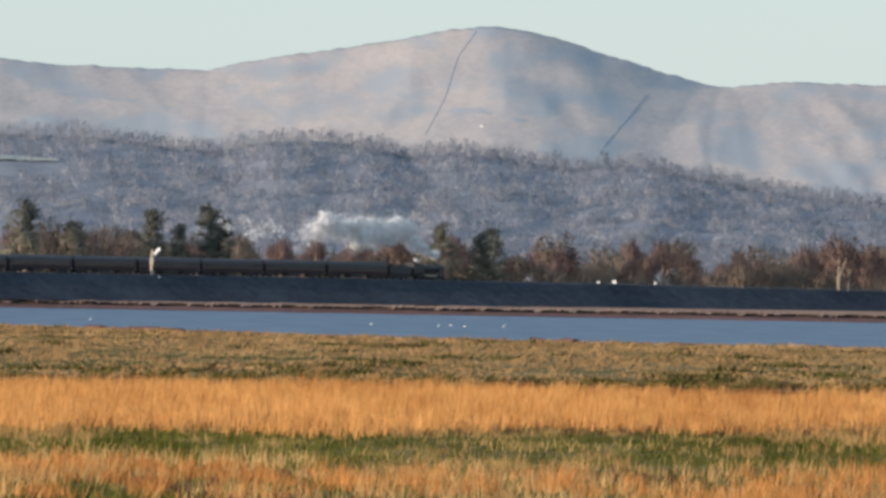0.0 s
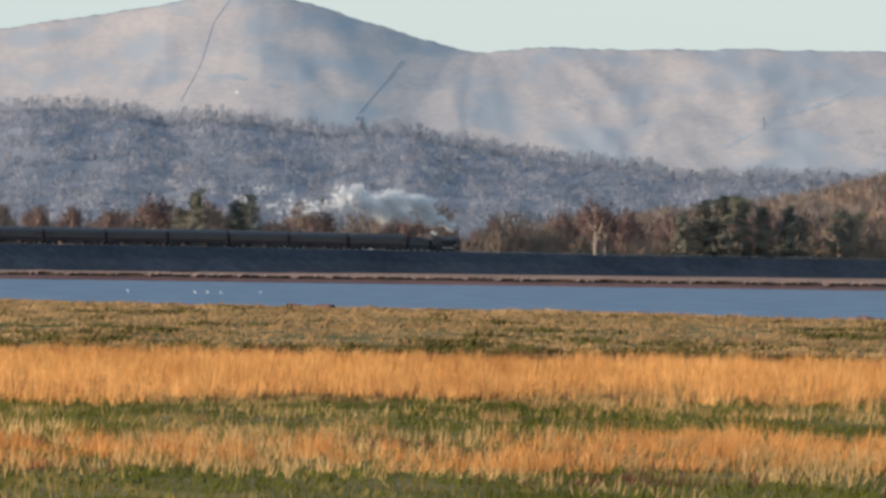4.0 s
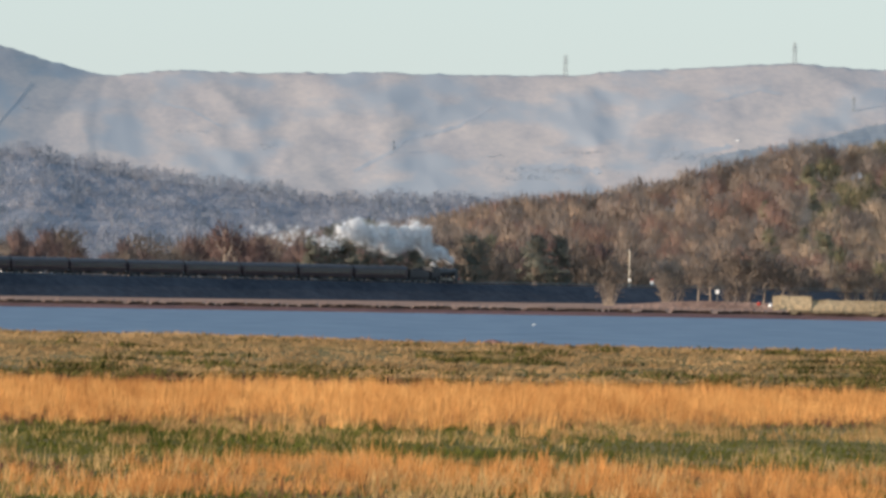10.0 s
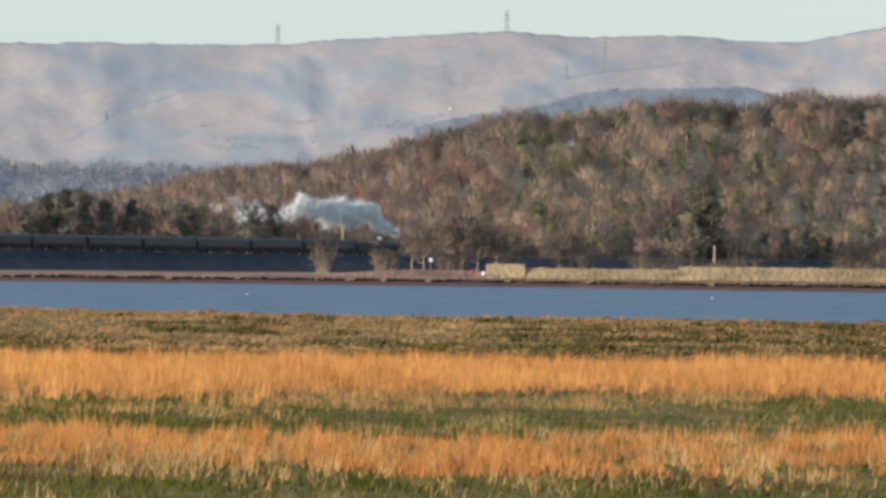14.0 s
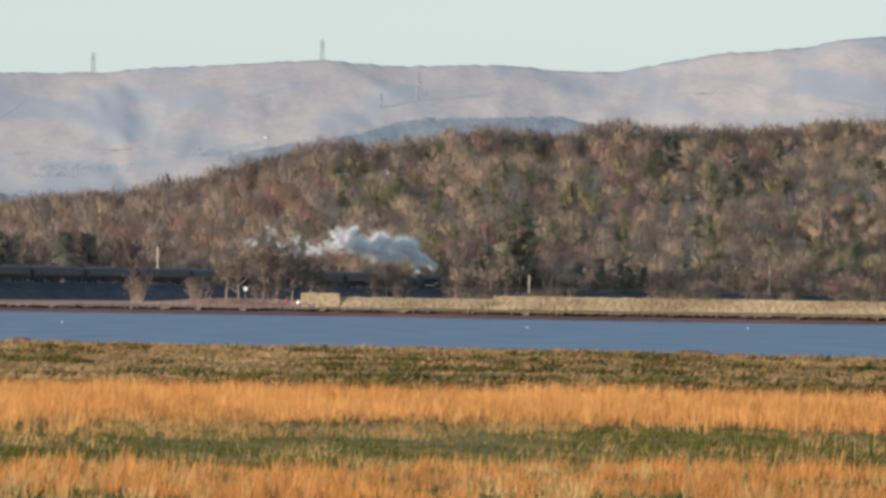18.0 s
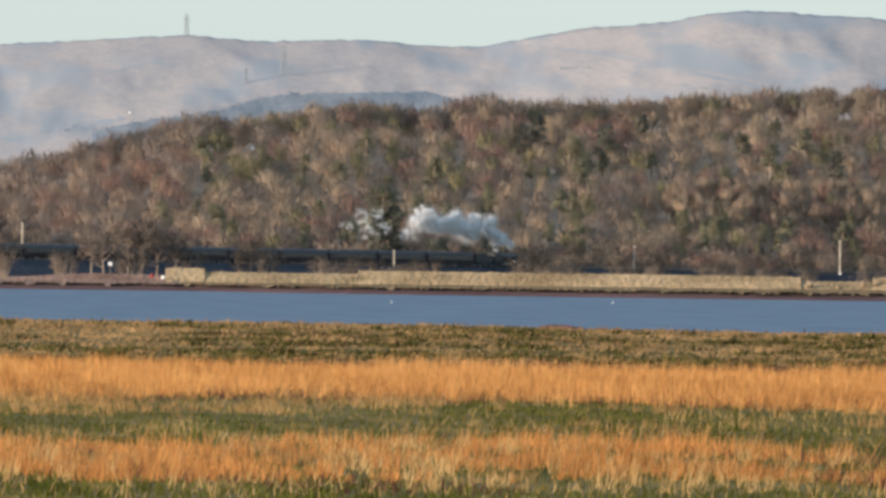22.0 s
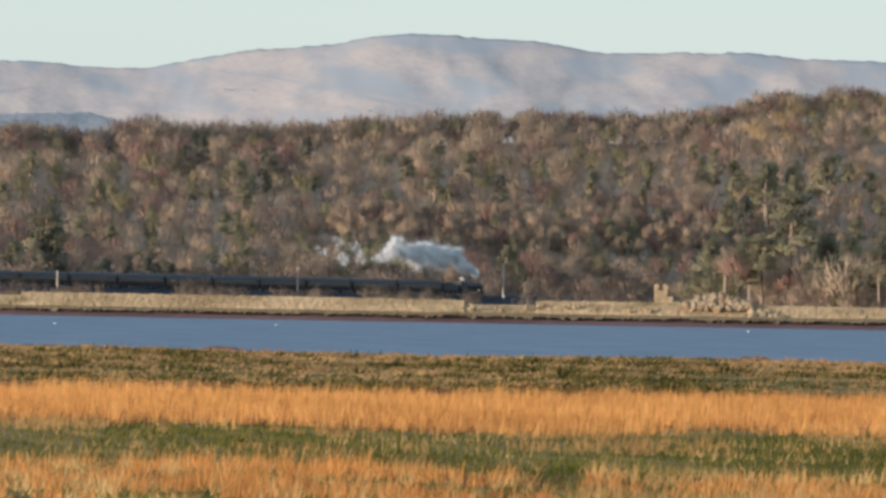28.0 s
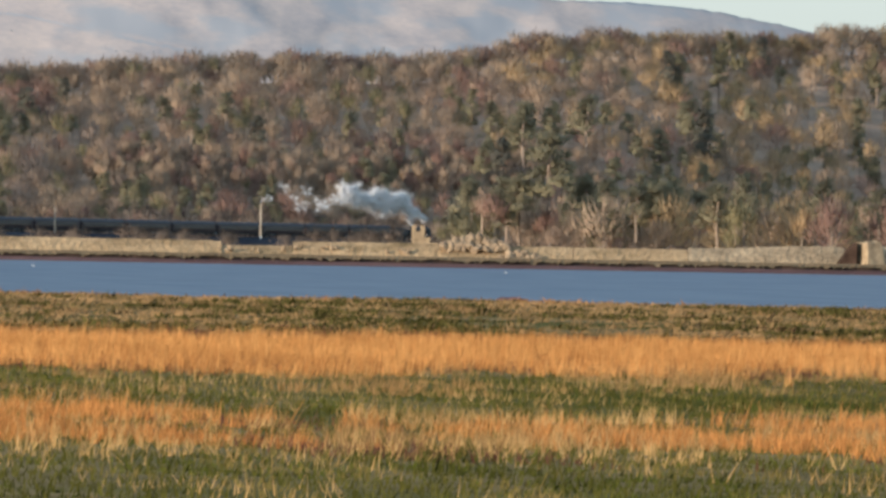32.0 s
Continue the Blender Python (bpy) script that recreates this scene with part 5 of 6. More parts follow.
    # small woods and thorn clumps on the lower fells
    for cu, cv, ru, rv, n in ((1276, -203, 95, 9, 90), (1235, -190, 60, 6, 40), (1520, -232, 70, 12, 80), (776, -238, 20, 5, 14), (1330, -236, 40, 4, 18),
                              (1180, -226, 26, 3, 9), (2380, -350, 26, 3, 12), (2640, -318, 60, 4, 20), (640, -262, 30, 3, 12), (350, -300, 16, 3, 8)):
        for i in range(n):
            u = cu + rng.gauss(0, 0.5) * ru
            p = fell_spot(u, cv + rng.gauss(0, 0.5) * rv)
            spots.append(("far", p.x, p.y, p.z - 0.3, rng.uniform(0.8, 1.5), rng.uniform(0, 6.28)))
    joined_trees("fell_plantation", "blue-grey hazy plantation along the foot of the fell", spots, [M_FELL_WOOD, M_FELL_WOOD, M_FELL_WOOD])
    # small white farmhouses
    for u, v in ((64, -283), (1605, -262)):
        cottage(fell_spot(u, v), 0.42)


def cottage(p, k):
    ob = tagged(new("farmhouse"), "tiny white farmhouse with a slate roof", "house", "farmhouses")
    bm = box(bmesh.new(), -1.2, 1.2, -0.7, 0.7, -0.5, 0.9)
    part("wall", bm, M_WHITE, ob)
    bm = bmesh.new()
    a = [bm.verts.new(c) for c in ((-1.3, -0.8, 0.9), (1.3, -0.8, 0.9), (1.3, 0, 1.5), (-1.3, 0, 1.5), (1.3, 0.8, 0.9), (-1.3, 0.8, 0.9))]
    bm.faces.new((a[0], a[1], a[2], a[3]))
    bm.faces.new((a[3], a[2], a[4], a[5]))
    bm.faces.new((a[0], a[3], a[5]))
    bm.faces.new((a[1], a[4], a[2]))
    roof = part("roof", bm, M_WALL, ob)
    part("chimney", box(bmesh.new(), 0.8, 1.1, -0.15, 0.15, 1.2, 1.85), M_STONE, roof)
    ob.matrix_world = Matrix.Translation(p) @ Matrix.Diagonal((k, k, k, 1))
    return ob


build_fell_things()


# ---- things along the line ----
def at_track(u, off, z=None):
    d = track_d(u) - off * 1.48
    return spot(u, d, rail_z(track_s(u)) - 0.75 if z is None else z)


def build_line_things():
    # signal on the embankment
    p = at_track(-515, 4.2)
    ob = tagged(new("railway_signal"), "white-topped signal post on the embankment", "signal")
    part("post", tube(bmesh.new(), (0, 0, -0.5), (0, 0, 5.6), 0.32, 0.24, 8), M_POST, ob)
    part("lamp_head", box(bmesh.new(), -0.4, 0.4, -0.3, 0.3, 3.1, 4.4, 0.06), M_POST, ob)
    part("cap", box(bmesh.new(), -0.2, 0.2, -0.2, 0.2, 5.6, 6.3, 0.04), M_POST, ob)
    bm = tube(bmesh.new(), (0.5, -0.1, 5.1), (1.8, -0.1, 6.5), 0.34, 0.42, 8)
    part("signal_arm", bm, M_WHITE, ob, "bright white sunlit arm")
    part("bracket", box(bmesh.new(), -0.1, 0.7, -0.08, 0.08, 4.9, 5.2), M_STEEL, ob)
    part("relay_box", box(bmesh.new(), 1.5, 1.9, -0.2, 0.2, -0.4, 0.5, 0.03), M_WHITE, ob)
    ob.location = p
    # telegraph posts: bearing, drop of the top, offset towards the shore
    for u, v in ((1418, -66), (2076, -25), (2501, -38), (2865, -52)):
        p = at_track(u, 6.0 if u > 1500 else -5.0, 2.4 if u > 1500 else None)
        h = drop_z(v, p.xy.length) - p.z
        ob = tagged(new("telegraph_post"), "weathered pale timber post beside the line", "post", "posts along the line")
        part("pole", tube(bmesh.new(), (0, 0, -0.5), (0, 0, h), 0.27, 0.20, 8), M_POST, ob)
        part("pole_cap", tube(bmesh.new(), (0, 0, h), (0, 0, h + 0.15), 0.30, 0.12, 8), M_STEEL, ob)
        part("marker_plate", box(bmesh.new(), -0.35, 0.35, -0.42, -0.34, h * 0.22, h * 0.22 + 0.5), M_WHITE, ob)
        ob.location = p
    # white boards and cabinets
    for u, off, w, h, z in ((276, -3.6, 0.6, 0.4, 0.8), (304, -3.6, 1.0, 0.7, 0.8), (376, -3.6, 0.4, 0.55, 0.8), (1458, -5, 0.7, 1.0, 1.2), (1574, 16, 0.9, 0.9, 1.4)):
        p = at_track(u, off, None if u < 1500 else 3.4)
        ob = tagged(new("lineside_board"), "small white board on a post by the line", "sign", "lineside boards")
        part("board", box(bmesh.new(), -w / 2, w / 2, -0.05, 0.05, z + 0.2, z + 0.2 + h, 0.02), M_WHITE, ob)
        part("stake", tube(bmesh.new(), (0, 0.1, -0.6), (0, 0.1, z + 0.3 + h * 0.6), 0.06, 0.06, 6), M_POST, ob)
        if u == 1458:
            part("red_panel", box(bmesh.new(), -0.25, 0.25, -0.08, -0.05, z + h + 0.25, z + h + 0.65), M_RED, ob, "red upper panel")
        ob.location = p
    # lobster-red buoy and white float on the shore
    for u, v, mat, nm in ((1648, 27, M_RED, "red"), (1668, 30, M_WHITE, "white")):
        d = 2790
        ob = tagged(new("mooring_buoy"), "%s mooring buoy lying on the shore bank" % nm, "buoy", "buoys on the shore")
        bm = bmesh.new()
        ball(bm, (0, 0, 0.45), 0.5, 1, 1, 0.9)
        part("float", bm, mat, ob, smooth=True)
        part("ring", tube(bmesh.new(), (0, 0, 0.85), (0, 0, 1.1), 0.12, 0.08, 6), M_STEEL, ob)
        ob.location = spot(u, d, drop_z(v, d) - 0.3)


build_line_things()


def rock_mesh(name, seed, mat):
    bm = bmesh.new()
    rng = random.Random(seed)
    bmesh.ops.create_icosphere(bm, subdivisions=2, radius=1.0)
    for q in bm.verts:
        k = 1 + 0.5 * noise.noise(q.co * 1.3 + Vector((seed * 3.1, 0, 0)))
        q.co = Vector((q.co.x * k * rng.uniform(0.92, 1.08), q.co.y * k, q.co.z * k * 0.75))
        q.co = Vector([round(c * 2.2) / 2.2 * 0.45 + c * 0.55 for c in q.co])
    return mesh_of(name, bm, mat)


def build_rocks():
    meshes = [rock_mesh("rock", i, M_RUBBLE) for i in range(5)]
    rng = random.Random(4)
    for label, u0, u1, v0, v1, n, size in (("heap of broken pale limestone on the sea bank", 3190, 3300, 22, 2, 46, 0.95), ("spill of limestone blocks down the shore", 3290, 3360, 42, 26, 26, 0.8),
                                           ("scatter of pale stones on the bank", 2790, 3130, 30, 17, 26, 0.45), ("boulders at the foot of the sea wall", 3560, 3900, 47, 40, 30, 0.6)):
        ob = tagged(new("rock_pile"), label, "rocks", "shore rocks")
        for i in range(n):
            u = rng.uniform(u0, u1)
            k = 1 - abs((u - (u0 + u1) / 2) / (u1 - u0) * 2) ** 1.5
            v = v0 + (v1 - v0) * rng.random() * (0.35 + 0.65 * k)
            d = BANK_D - 3.5 - (v - 14) * 0.25
            r = new("rock", meshes[rng.randrange(5)])
            r.parent = ob
            q = size * rng.uniform(0.5, 1.35)
            r.matrix_world = Matrix.Translation(spot(u, d, drop_z(v, d))) @ Euler((rng.uniform(0, 6), rng.uniform(0, 6), rng.uniform(0, 6))).to_matrix().to_4x4() @ Matrix.Diagonal((q * 1.3, q, q, 1))
    # ruined stone pier
    d = 2803
    z = drop_z(14, d) - 0.6
    ob = tagged(new("stone_ruin"), "ruined pale stone pier with a notched top", "ruin")
    rngr = random.Random(8)

    def block(name, x0, x1, z0, z1, y0=-0.9, y1=0.9):
        bm = box(bmesh.new(), x0, x1, y0, y1, z0, z1)
        bmesh.ops.subdivide_edges(bm, edges=bm.edges, cuts=3, use_grid_fill=True)
        for q in bm.verts:
            q.co += Vector((nz(q.co.x * 3, q.co.z * 3, 0.7), 0.4 * nz(q.co.x, q.co.z, 1.3, 2), 0.7 * nz(q.co.x, q.co.z, 0.9, 5))) * 0.22
        return part(name, bm, M_STONE, ob)

    block("pier", -1.3, 1.3, -1.0, 3.5)
    block("notch_side", -1.3, -0.6, 3.5, 4.9)
    block("notch_side", 0.5, 1.3, 3.5, 4.7)
    block("buttress", 1.3, 2.6, -1.0, 2.2)
    block("footing", 2.6, 4.2, -1.0, 1.0)
    ob.location = spot(3144, d, z)
    # dark wedge added for the shade in the wall's gap, and the leaning slab beyond it
    ob = tagged(new("wall_cleft"), "dark reddish wedge standing for the shaded gap in the sea wall", "rock")
    bm = bmesh.new()
    tri = [(-2.4, 0.0), (2.2, 0.0), (2.2, 5.6), (0.9, 4.6), (-0.6, 2.6)]
    near = [bm.verts.new((x + 0.2 * nz(x, z, 1.1), -0.8 + 0.2 * nz(x, z, 0.9, 3), z)) for x, z in tri]
    far = [bm.verts.new((x, 2.6, z)) for x, z in tri]
    bm.faces.new(near)
    bm.faces.new(far)
    for i in range(5):
        bm.faces.new((near[i], near[(i + 1) % 5], far[(i + 1) % 5], far[i]))
    part("face", bm, M_SCARP, ob)
    ob.location = spot(3902, 2790, 0.9)
    ob = tagged(new("stone_block"), "large broken limestone block at the gap in the wall", "rock")
    bm = bmesh.new()
    bmesh.ops.create_cube(bm, size=1.0)
    bmesh.ops.subdivide_edges(bm, edges=bm.edges, cuts=4, use_grid_fill=True)
    for q in bm.verts:
        k = 1 - 0.28 * max(0, q.co.z + 0.5)
        q.co = Vector((q.co.x * 5.0 * k + 0.3 * nz(q.co.x * 4, q.co.z * 4, 1.0), q.co.y * 6.0 * k, q.co.z * 7.4 + 0.5 * nz(q.co.x * 3, q.co.y * 3, 1.0, 4)))
    part("block", bm, M_STONE, ob)
    ob.matrix_world = Matrix.Translation(spot(3943, 2792, 3.0)) @ Euler((0, radians(-4), radians(24))).to_matrix().to_4x4()


build_rocks()


# ---- water birds ----
def bird():
    ob = new("gull")
    bm = bmesh.new()
    ball(bm, (0, 0, 0.16), 0.42, 1.0, 0.55, 0.55)
    body = part("body", bm, M_FEATHER, ob, smooth=True)
    for sy in (-1, 1):
        bm = bmesh.new()
        ball(bm, (-0.08, sy * 0.17, 0.28), 0.34, 1.0, 0.3, 0.5)
        part("wing", bm, M_FEATHER, ob, smooth=True)
    bm = bmesh.new()
    for a, b in (((0.34, 0, 0.2), (0.46, 0, 0.45)), ((0.46, 0, 0.45), (0.42, 0, 0.68)), ((0.42, 0, 0.68), (0.5, 0, 0.78))):
        tube(bm, a, b, 0.06, 0.05, 7)
    part("neck", bm, M_FEATHER, ob, smooth=True)
    bm = bmesh.new()
    ball(bm, (0.53, 0, 0.79), 0.085, 1.2, 0.9, 0.9)
    head = part("head", bm, M_FEATHER, ob, smooth=True)
    part("bill", tube(bmesh.new(), (0.6, 0, 0.78), (0.74, 0, 0.75), 0.04, 0.015, 6), M_BEAK, head)
    for o in ob.children_recursive:
        o.data.transform(Matrix.Scale(0.36, 4))
    return tagged(ob, "white gull afloat on the channel", "bird", "gulls")


def build_birds():
    first = None
    rng = random.Random(12)
    for u, v in ((-622, 71), (-124, 71), (-5, 72), (17, 71), (40, 72), (110, 71), (2073, 68), (2464, 64), (3300, 62), (1250, 70)):
        d = EYE * F / v
        m = Matrix.Translation(spot(u, d, -0.02)) @ Matrix.Rotation(rng.choice((0.2, 3.0, 2.6, -0.3)), 4, "Z")
        if first is None:
            first = bird()
            first.matrix_basis = m
        else:
            copy_thing(first, m)


build_birds()

# ---- the train: local x forward along the line, z up from the rail ----
TRAIN = []          # (thing, metres of its middle behind the front of the engine)


def bar(x0, x1, y0, y1, z0, z1, bevel=0.0):
    return box(bmesh.new(), x0, x1, y0, y1, z0, z1, bevel)


def wheel(parent, x, y, r):
    w = part("wheel", tube(bmesh.new(), (x, y - 0.07, r), (x, y + 0.07, r), r, r, 18), M_UNDER, parent)
    part("hub", tube(bmesh.new(), (x, y - 0.12, r), (x, y + 0.12, r), r * 0.2, r * 0.2, 8), M_STEEL, w)
    return w


def build_engine():
    e = tagged(new("steam_locomotive"), "black steam locomotive with a tall boiler", "locomotive")
    part("running_plate", bar(-5.3, 5.2, -1.3, 1.3, 1.25, 1.38, 0.02), M_BLACK, e)
    part("frame", bar(-5.2, 5.0, -0.6, 0.6, 0.6, 1.25), M_UNDER, e)
    part("smokebox", tube(bmesh.new(), (3.2, 0, 2.55), (5.0, 0, 2.55), 0.93, 0.93, 24), M_BLACK, e)
    part("smokebox_door", tube(bmesh.new(), (5.0, 0, 2.55), (5.18, 0, 2.55), 0.86, 0.55, 24), M_BLACK, e)
    part("boiler", tube(bmesh.new(), (-1.6, 0, 2.6), (3.2, 0, 2.55), 0.98, 0.86, 24), M_BLACK, e)
    part("firebox", bar(-3.6, -1.5, -0.95, 0.95, 1.4, 3.55, 0.3), M_BLACK, e)
    ch = part("chimney", tube(bmesh.new(), (4.2, 0, 3.35), (4.2, 0, 3.95), 0.26, 0.32, 16), M_BLACK, e)
    part("chimney_lip", tube(bmesh.new(), (4.2, 0, 3.9), (4.2, 0, 3.98), 0.38, 0.38, 16), M_BLACK, ch)
    bm = bmesh.new()
    ball(bm, (0.9, 0, 3.45), 0.38, 1.2, 1, 0.95)
    part("dome", bm, M_BLACK, e, smooth=True)
    part("safety_valve", tube(bmesh.new(), (-2.2, 0, 3.5), (-2.2, 0, 3.85), 0.14, 0.1, 8), M_BRASS, e)
    cab = part("cab", bar(-5.2, -3.5, -1.3, 1.3, 1.38, 3.45, 0.05), M_BLACK, e)
    part("cab_window", bar(-4.7, -4.0, -1.33, -1.29, 2.5, 3.1), M_GLASS, cab)
    part("cab_window", bar(-4.7, -4.0, 1.29, 1.33, 2.5, 3.1), M_GLASS, cab)
    part("cab_roof", bar(-5.5, -3.4, -1.35, 1.35, 3.45, 3.75, 0.12), M_BLACK, e)
    for sy in (-1, 1):
        part("cylinder", tube(bmesh.new(), (3.1, sy * 1.1, 0.95), (4.3, sy * 1.1, 0.95), 0.38, 0.38, 14), M_BLACK, e)
        part("connecting_rod", bar(-1.6, 3.1, sy * 1.12 - 0.04, sy * 1.12 + 0.04, 0.85, 1.0), M_BRASS, e)
        part("smoke_deflector", bar(3.3, 4.9, sy * 1.2 - 0.02, sy * 1.2 + 0.02, 1.4, 3.0, 0.01), M_BLACK, e)
        for x in (-2.6, -0.4, 1.7):
            wheel(e, x, sy * 0.8, 0.92)
        for x in (3.0, 4.6):
            wheel(e, x, sy * 0.8, 0.48)
        part("buffer", tube(bmesh.new(), (5.2, sy * 0.87, 1.05), (5.75, sy * 0.87, 1.05), 0.1, 0.24, 12), M_STEEL, e)
    part("buffer_beam", bar(5.1, 5.22, -1.25, 1.25, 0.8, 1.3), M_RED, e, "red buffer beam")
    for sy in (-0.5, 0.5):
        part("headlamp", bar(5.22, 5.4, sy - 0.1, sy + 0.1, 1.32, 1.65, 0.02), M_WHITE, e)
    TRAIN.append((e, 5.7))
    t = tagged(new("tender"), "black coal tender behind the engine", "tender")
    part("tank", bar(-3.6, 3.5, -1.25, 1.25, 1.25, 2.75, 0.06), M_BLACK, t)
    part("frame", bar(-3.7, 3.6, -1.0, 1.0, 0.7, 1.25), M_UNDER, t)
    bm = bmesh.new()
    bmesh.ops.create_grid(bm, x_segments=14, y_segments=6, size=0.5)
    for q in bm.verts:
        q.co = Vector((q.co.x * 5.6 + 0.4, q.co.y * 2.2, 2.74 + 0.7 * max(0, 1 - (2 * q.co.y) ** 2) * (1 - abs(q.co.x)) + 0.12 * noise.noise(q.co * 17)))
    part("coal", bm, M_UNDER, t)
    for x in (-2.3, 0, 2.3):
        for sy in (-0.8, 0.8):
            wheel(t, x, sy, 0.62)
    TRAIN.append((t, 5.7 + 5.6 + 4.0))


def build_coaches():
    c = new("railway_coach")
    bm = bmesh.new()
    sec = [(-1.30, 1.08), (-1.37, 1.5), (-1.39, 2.1), (-1.33, 2.95), (1.33, 2.95), (1.39, 2.1), (1.37, 1.5), (1.30, 1.08)]
    ends = [[bm.verts.new((x, y, z)) for y, z in sec] for x in (-9.75, 9.75)]
    for i in range(8):
        bm.faces.new((ends[0][i], ends[0][(i + 1) % 8], ends[1][(i + 1) % 8], ends[1][i]))
    bm.faces.new(ends[0])
    bm.faces.new(ends[1])
    part("body", bm, M_COACH, c)
    bm = bmesh.new()
    arc = [(-1.36, 2.93)] + [(-1.36 * math.cos(math.pi * k / 10), 3.0 + 0.82 * math.sin(math.pi * k / 10)) for k in range(11)] + [(1.36, 2.93)]
    ends = [[bm.verts.new((x, y, z)) for y, z in arc] for x in (-9.8, 9.8)]
    for i in range(len(arc)):
        bm.faces.new((ends[0][i], ends[0][(i + 1) % len(arc)], ends[1][(i + 1) % len(arc)], ends[1][i]))
    bm.faces.new(ends[0])
    bm.faces.new(ends[1])
    roof = part("roof", bm, M_ROOF, c)
    for x in (-6, -2, 2, 6):
        part("roof_vent", box(bmesh.new(), x - 0.3, x + 0.3, -0.2, 0.2, 3.75, 3.95, 0.04), M_ROOF, roof)
    for sy in (-1, 1):
        y = sy * 1.375
        for i in range(8):
            x = -7.7 + 2.2 * i
            part("window", bar(x - 0.75, x + 0.75, y - 0.03, y + 0.03, 1.95, 2.75, 0.01), M_GLASS, c)
        for x in (-9.1, 9.1):
            part("door", bar(x - 0.35, x + 0.35, y - 0.035, y + 0.035, 1.15, 2.85, 0.01), M_COACH, c)
        part("lining", bar(-9.7, 9.7, sy * 1.39 - 0.02, sy * 1.39 + 0.02, 1.80, 1.87), M_CREAM, c, "cream lining stripe")
        for x in (-9.8, 9.8):
            part("buffer", tube(bmesh.new(), (x, sy * 0.87, 1.05), (x * 1.03, sy * 0.87, 1.05), 0.1, 0.2, 10), M_STEEL, c)
    part("underframe", bar(-9.6, 9.6, -1.1, 1.1, 0.78, 1.09), M_UNDER, c)
    part("battery_box", bar(-2.2, 1.4, -1.2, 1.2, 0.35, 0.78, 0.04), M_UNDER, c)
    for x in (-7, 7):
        b = part("bogie", bar(x - 1.9, x + 1.9, -1.05, 1.05, 0.45, 0.78, 0.06), M_UNDER, c)
        for dx in (-1.3, 1.3):
            for sy in (-0.78, 0.78):
                part("wheel", tube(bmesh.new(), (x + dx, sy - 0.07, 0.46), (x + dx, sy + 0.07, 0.46), 0.46, 0.46, 14), M_UNDER, b)
    for x in (-9.95, 9.95):
        part("gangway", bar(x - 0.2, x + 0.2, -0.6, 0.6, 1.1, 3.2, 0.03), M_UNDER, c)
    tagged(c, "maroon corridor coach with a grey roof", "coach", "coaches of the train")
    start = 5.7 + 5.6 + 8.2
    TRAIN.append((c, start + 10.1))
    for i in range(1, 11):
        TRAIN.append((copy_thing(c, Matrix()), start + 10.1 + 20.3 * i))


build_engine()
build_coaches()

# ---- steam: billows of fine flecks along the plume, each (metres behind the front, aside, height over the rail, phase, sway) ----
STEAM = []


def puff_mesh(seed, flecks, size, mat):
    """A billow of tiny flecks, thick at its heart and thinning out to a ragged rim."""
    rng = np.random.default_rng(seed)
    k = rng.normal(0, 1, (9, 3))
    k /= np.linalg.norm(k, axis=1)[:, None]
    mids = k * rng.uniform(0.25, 0.75, (9, 1)) * np.array((1.35, 0.9, 0.85))
    r = rng.uniform(0.34, 0.62, 9)
    which = rng.integers(0, 9, flecks)
    d = rng.normal(0, 1, (flecks, 3))
    d /= np.linalg.norm(d, axis=1)[:, None]
    p = mids[which] + d * (r[which] * np.abs(rng.normal(0, 0.72, flecks)))[:, None]
    n = 0.8 * d + 0.5 * p + rng.normal(0, 0.12, p.shape)
    n /= np.linalg.norm(n, axis=1)[:, None]
    a = np.cross(n, rng.normal(0, 1, (flecks, 3)))
    a *= size * rng.uniform(0.6, 1.5, (flecks, 1)) / np.linalg.norm(a, axis=1)[:, None]
    b = np.cross(n, a) * rng.uniform(0.6, 1.2, (flecks, 1))
    v = np.stack([p - a, p + a * 0.5 - b, p + a * 0.5 + b], 1).reshape(-1, 3)
    return np_mesh("steam", v, np.arange(3 * flecks).reshape(-1, 3), [mat], smooth=True, normals=n.repeat(3, 0))


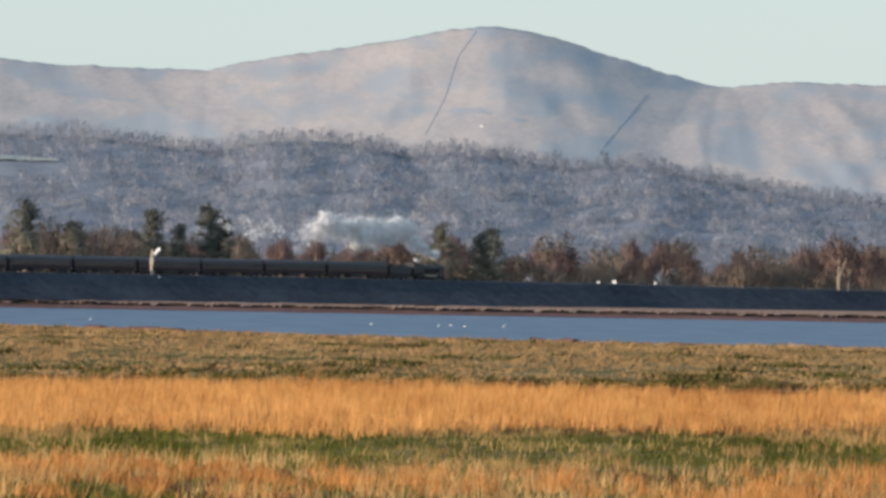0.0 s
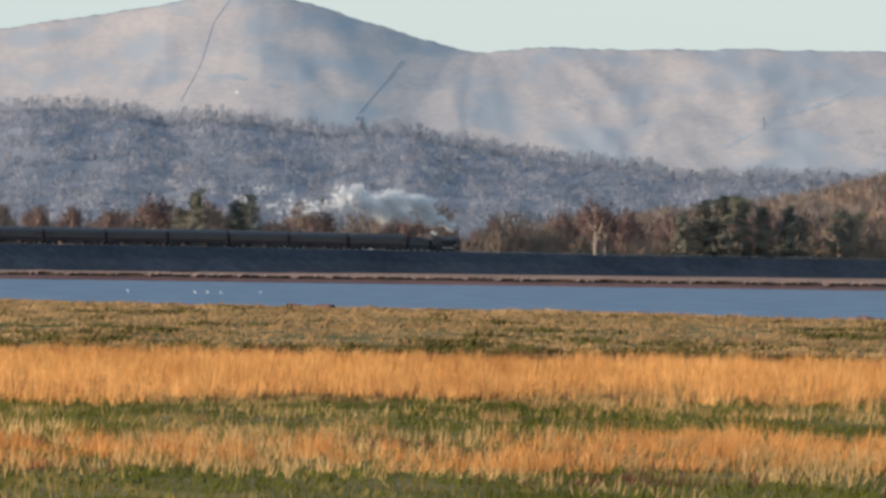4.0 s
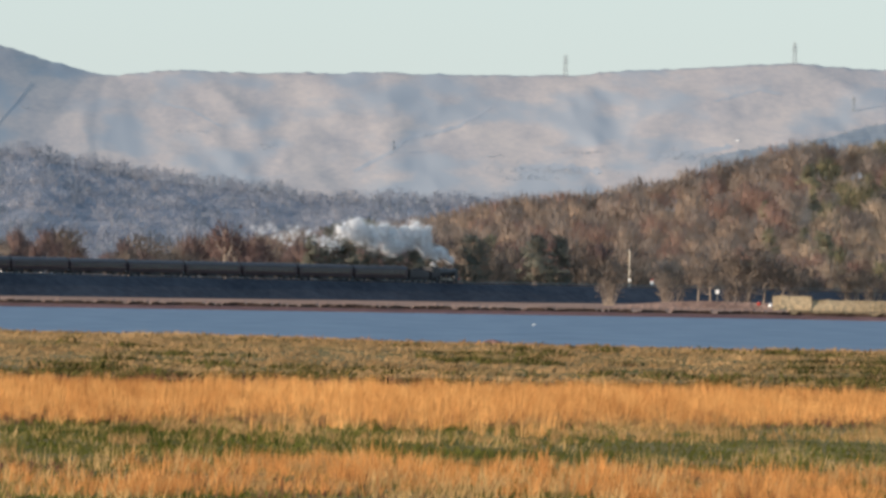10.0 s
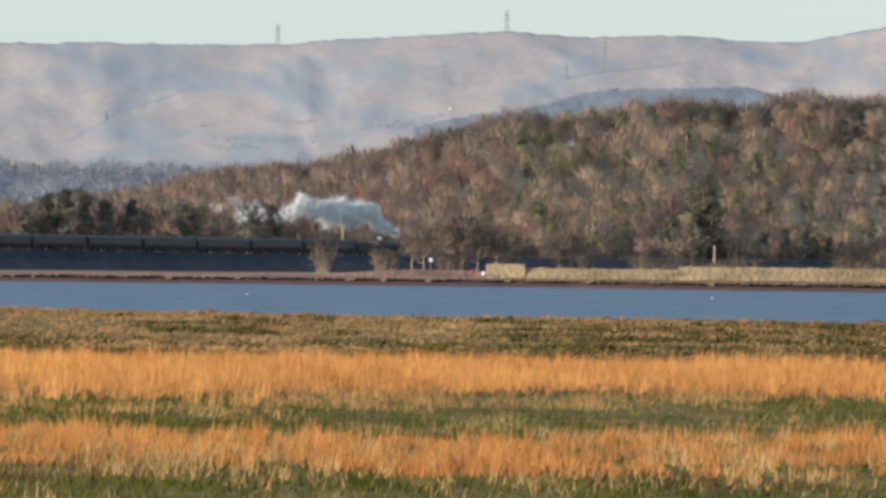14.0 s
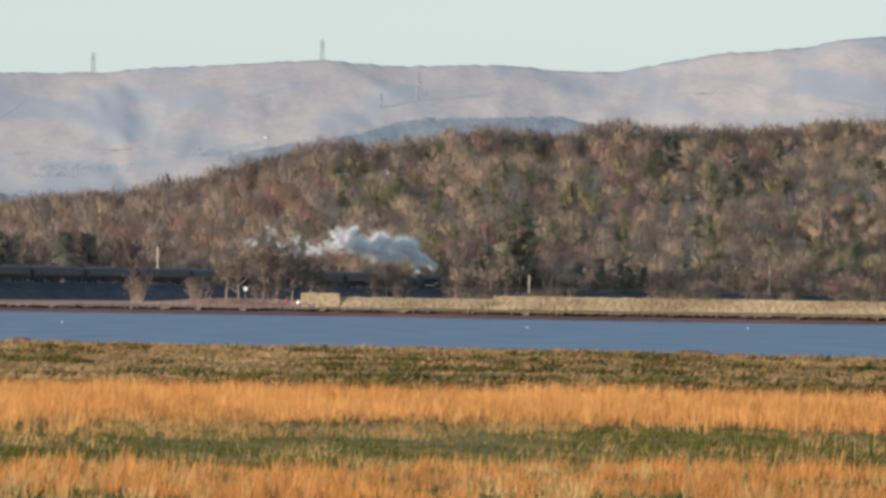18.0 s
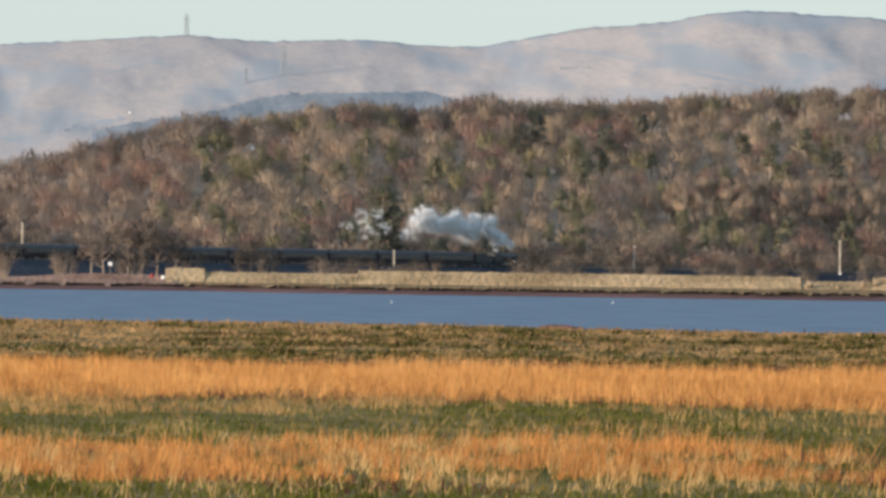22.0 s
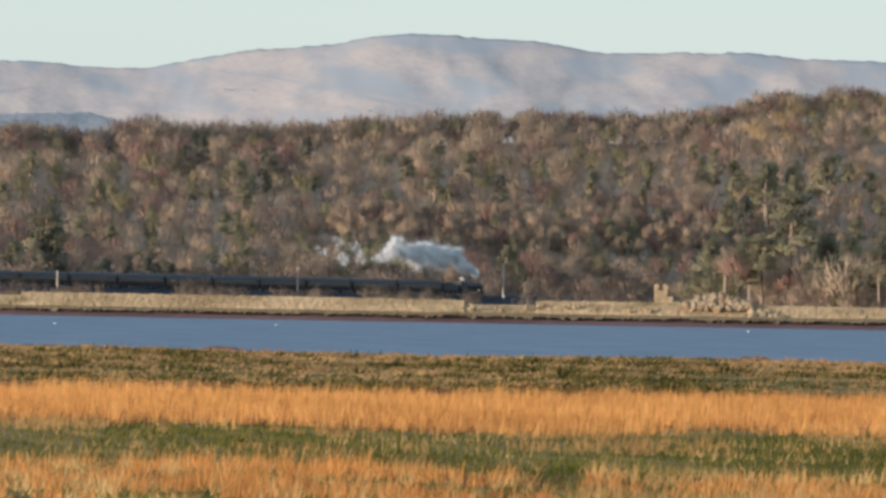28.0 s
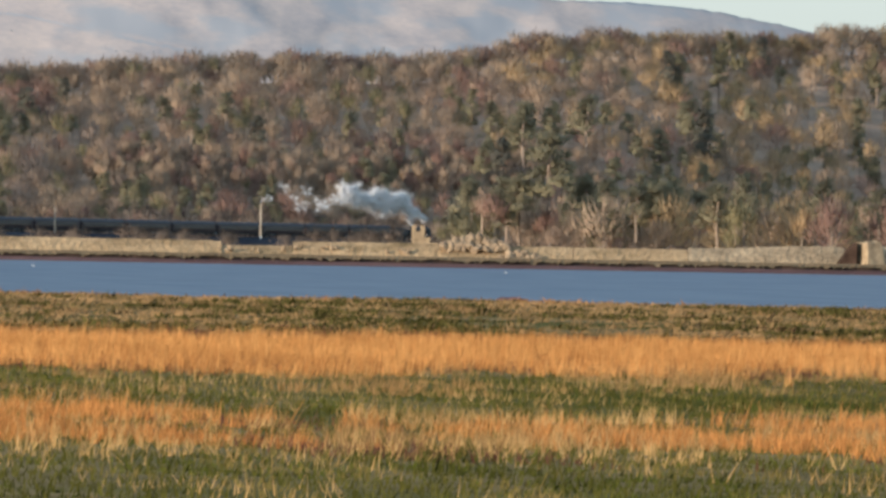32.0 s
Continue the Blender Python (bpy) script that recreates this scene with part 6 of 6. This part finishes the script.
def build_steam():
    rng = random.Random(17)

    def puff(name, label, q, z, size, flecks, fleck, mat, side, sway, seed):
        ob = tagged(new(name, puff_mesh(seed, flecks, fleck / size, mat)), label, "steam", "steam plume", kind="stuff")
        ob.scale = (size, size, size)
        STEAM.append((ob, q, side, z, rng.uniform(0, 6.28), sway))

    # the dense plume streaming back from the chimney
    for i in range(30):
        q = 2.0 + 40.0 * (i / 29) ** 1.15
        grow = min(1.0, q / 16)
        z = 4.5 + 3.9 * min(1.0, q / 12) + 2.6 * q / 40 + rng.uniform(-1.7, 1.9) * grow
        size = (0.8 + 2.3 * grow) * rng.uniform(0.75, 1.25)
        puff("steam_puff", "dense white steam billow trailing from the chimney", q + rng.uniform(-0.6, 0.6), z, size, int(800 + 3000 * grow * (1.0 if q < 30 else 0.7)), 0.10, M_STEAM, rng.uniform(-0.6, 0.6), grow, 100 + i)
    # ragged tops curling up off it
    for i in range(9):
        q = rng.uniform(12, 46)
        puff("steam_puff", "ragged curl of steam over the plume", q, 10.6 + 2.4 * q / 40 + rng.uniform(0, 1.6), rng.uniform(1.4, 2.3), 1600, 0.095, M_STEAM, rng.uniform(-1, 1), 1.1, 150 + i)
    # thinning wisps left behind
    for i in range(9):
        q = 44 + 28 * i / 8 + rng.uniform(-2, 2)
        z = 9.5 + 2.5 * (q - 40) / 30 + rng.uniform(-2.5, 1.5)
        puff("steam_wisp", "thin fading wisp of steam behind the plume", q, z, rng.uniform(2.0, 3.0), 900 - 60 * i, 0.085, M_WISP, rng.uniform(-2, 2), 1.3, 200 + i)
    for q, z, size in ((8.3, 4.25, 0.6), (9.2, 4.45, 0.7)):
        puff("steam_puff", "small bright jet of steam at the safety valve", q, z, size, 380, 0.07, M_STEAM, 0.0, 0.1, 300 + int(q))


build_steam()


def motions():
    head = Euler((0, 0, TRACK_A)).to_matrix().to_4x4()
    for ob, back in TRAIN:
        walk(ob, [(t, Matrix.Translation((*track(SPEED * t - back), rail_z(SPEED * t - back))) @ head) for t in range(0, 33, 4)])
    for ob, back, side, z, ph, sway in STEAM:
        rows = []
        for t in range(0, 33, 2):
            s = SPEED * t - back + 1.6 * sway * math.sin(0.9 * t + ph)
            up = z + 0.7 * sway * math.sin(1.3 * t + 2 * ph)
            turn = Euler((0.25 * math.sin(0.7 * t + ph), 0.45 * math.sin(0.5 * t + 1.7 * ph), TRACK_A + 0.5 * math.sin(0.4 * t + ph)))
            rows.append((t, Matrix.Translation((*track(s, side), rail_z(s) + up)) @ turn.to_matrix().to_4x4()))
        walk(ob, rows)


motions()
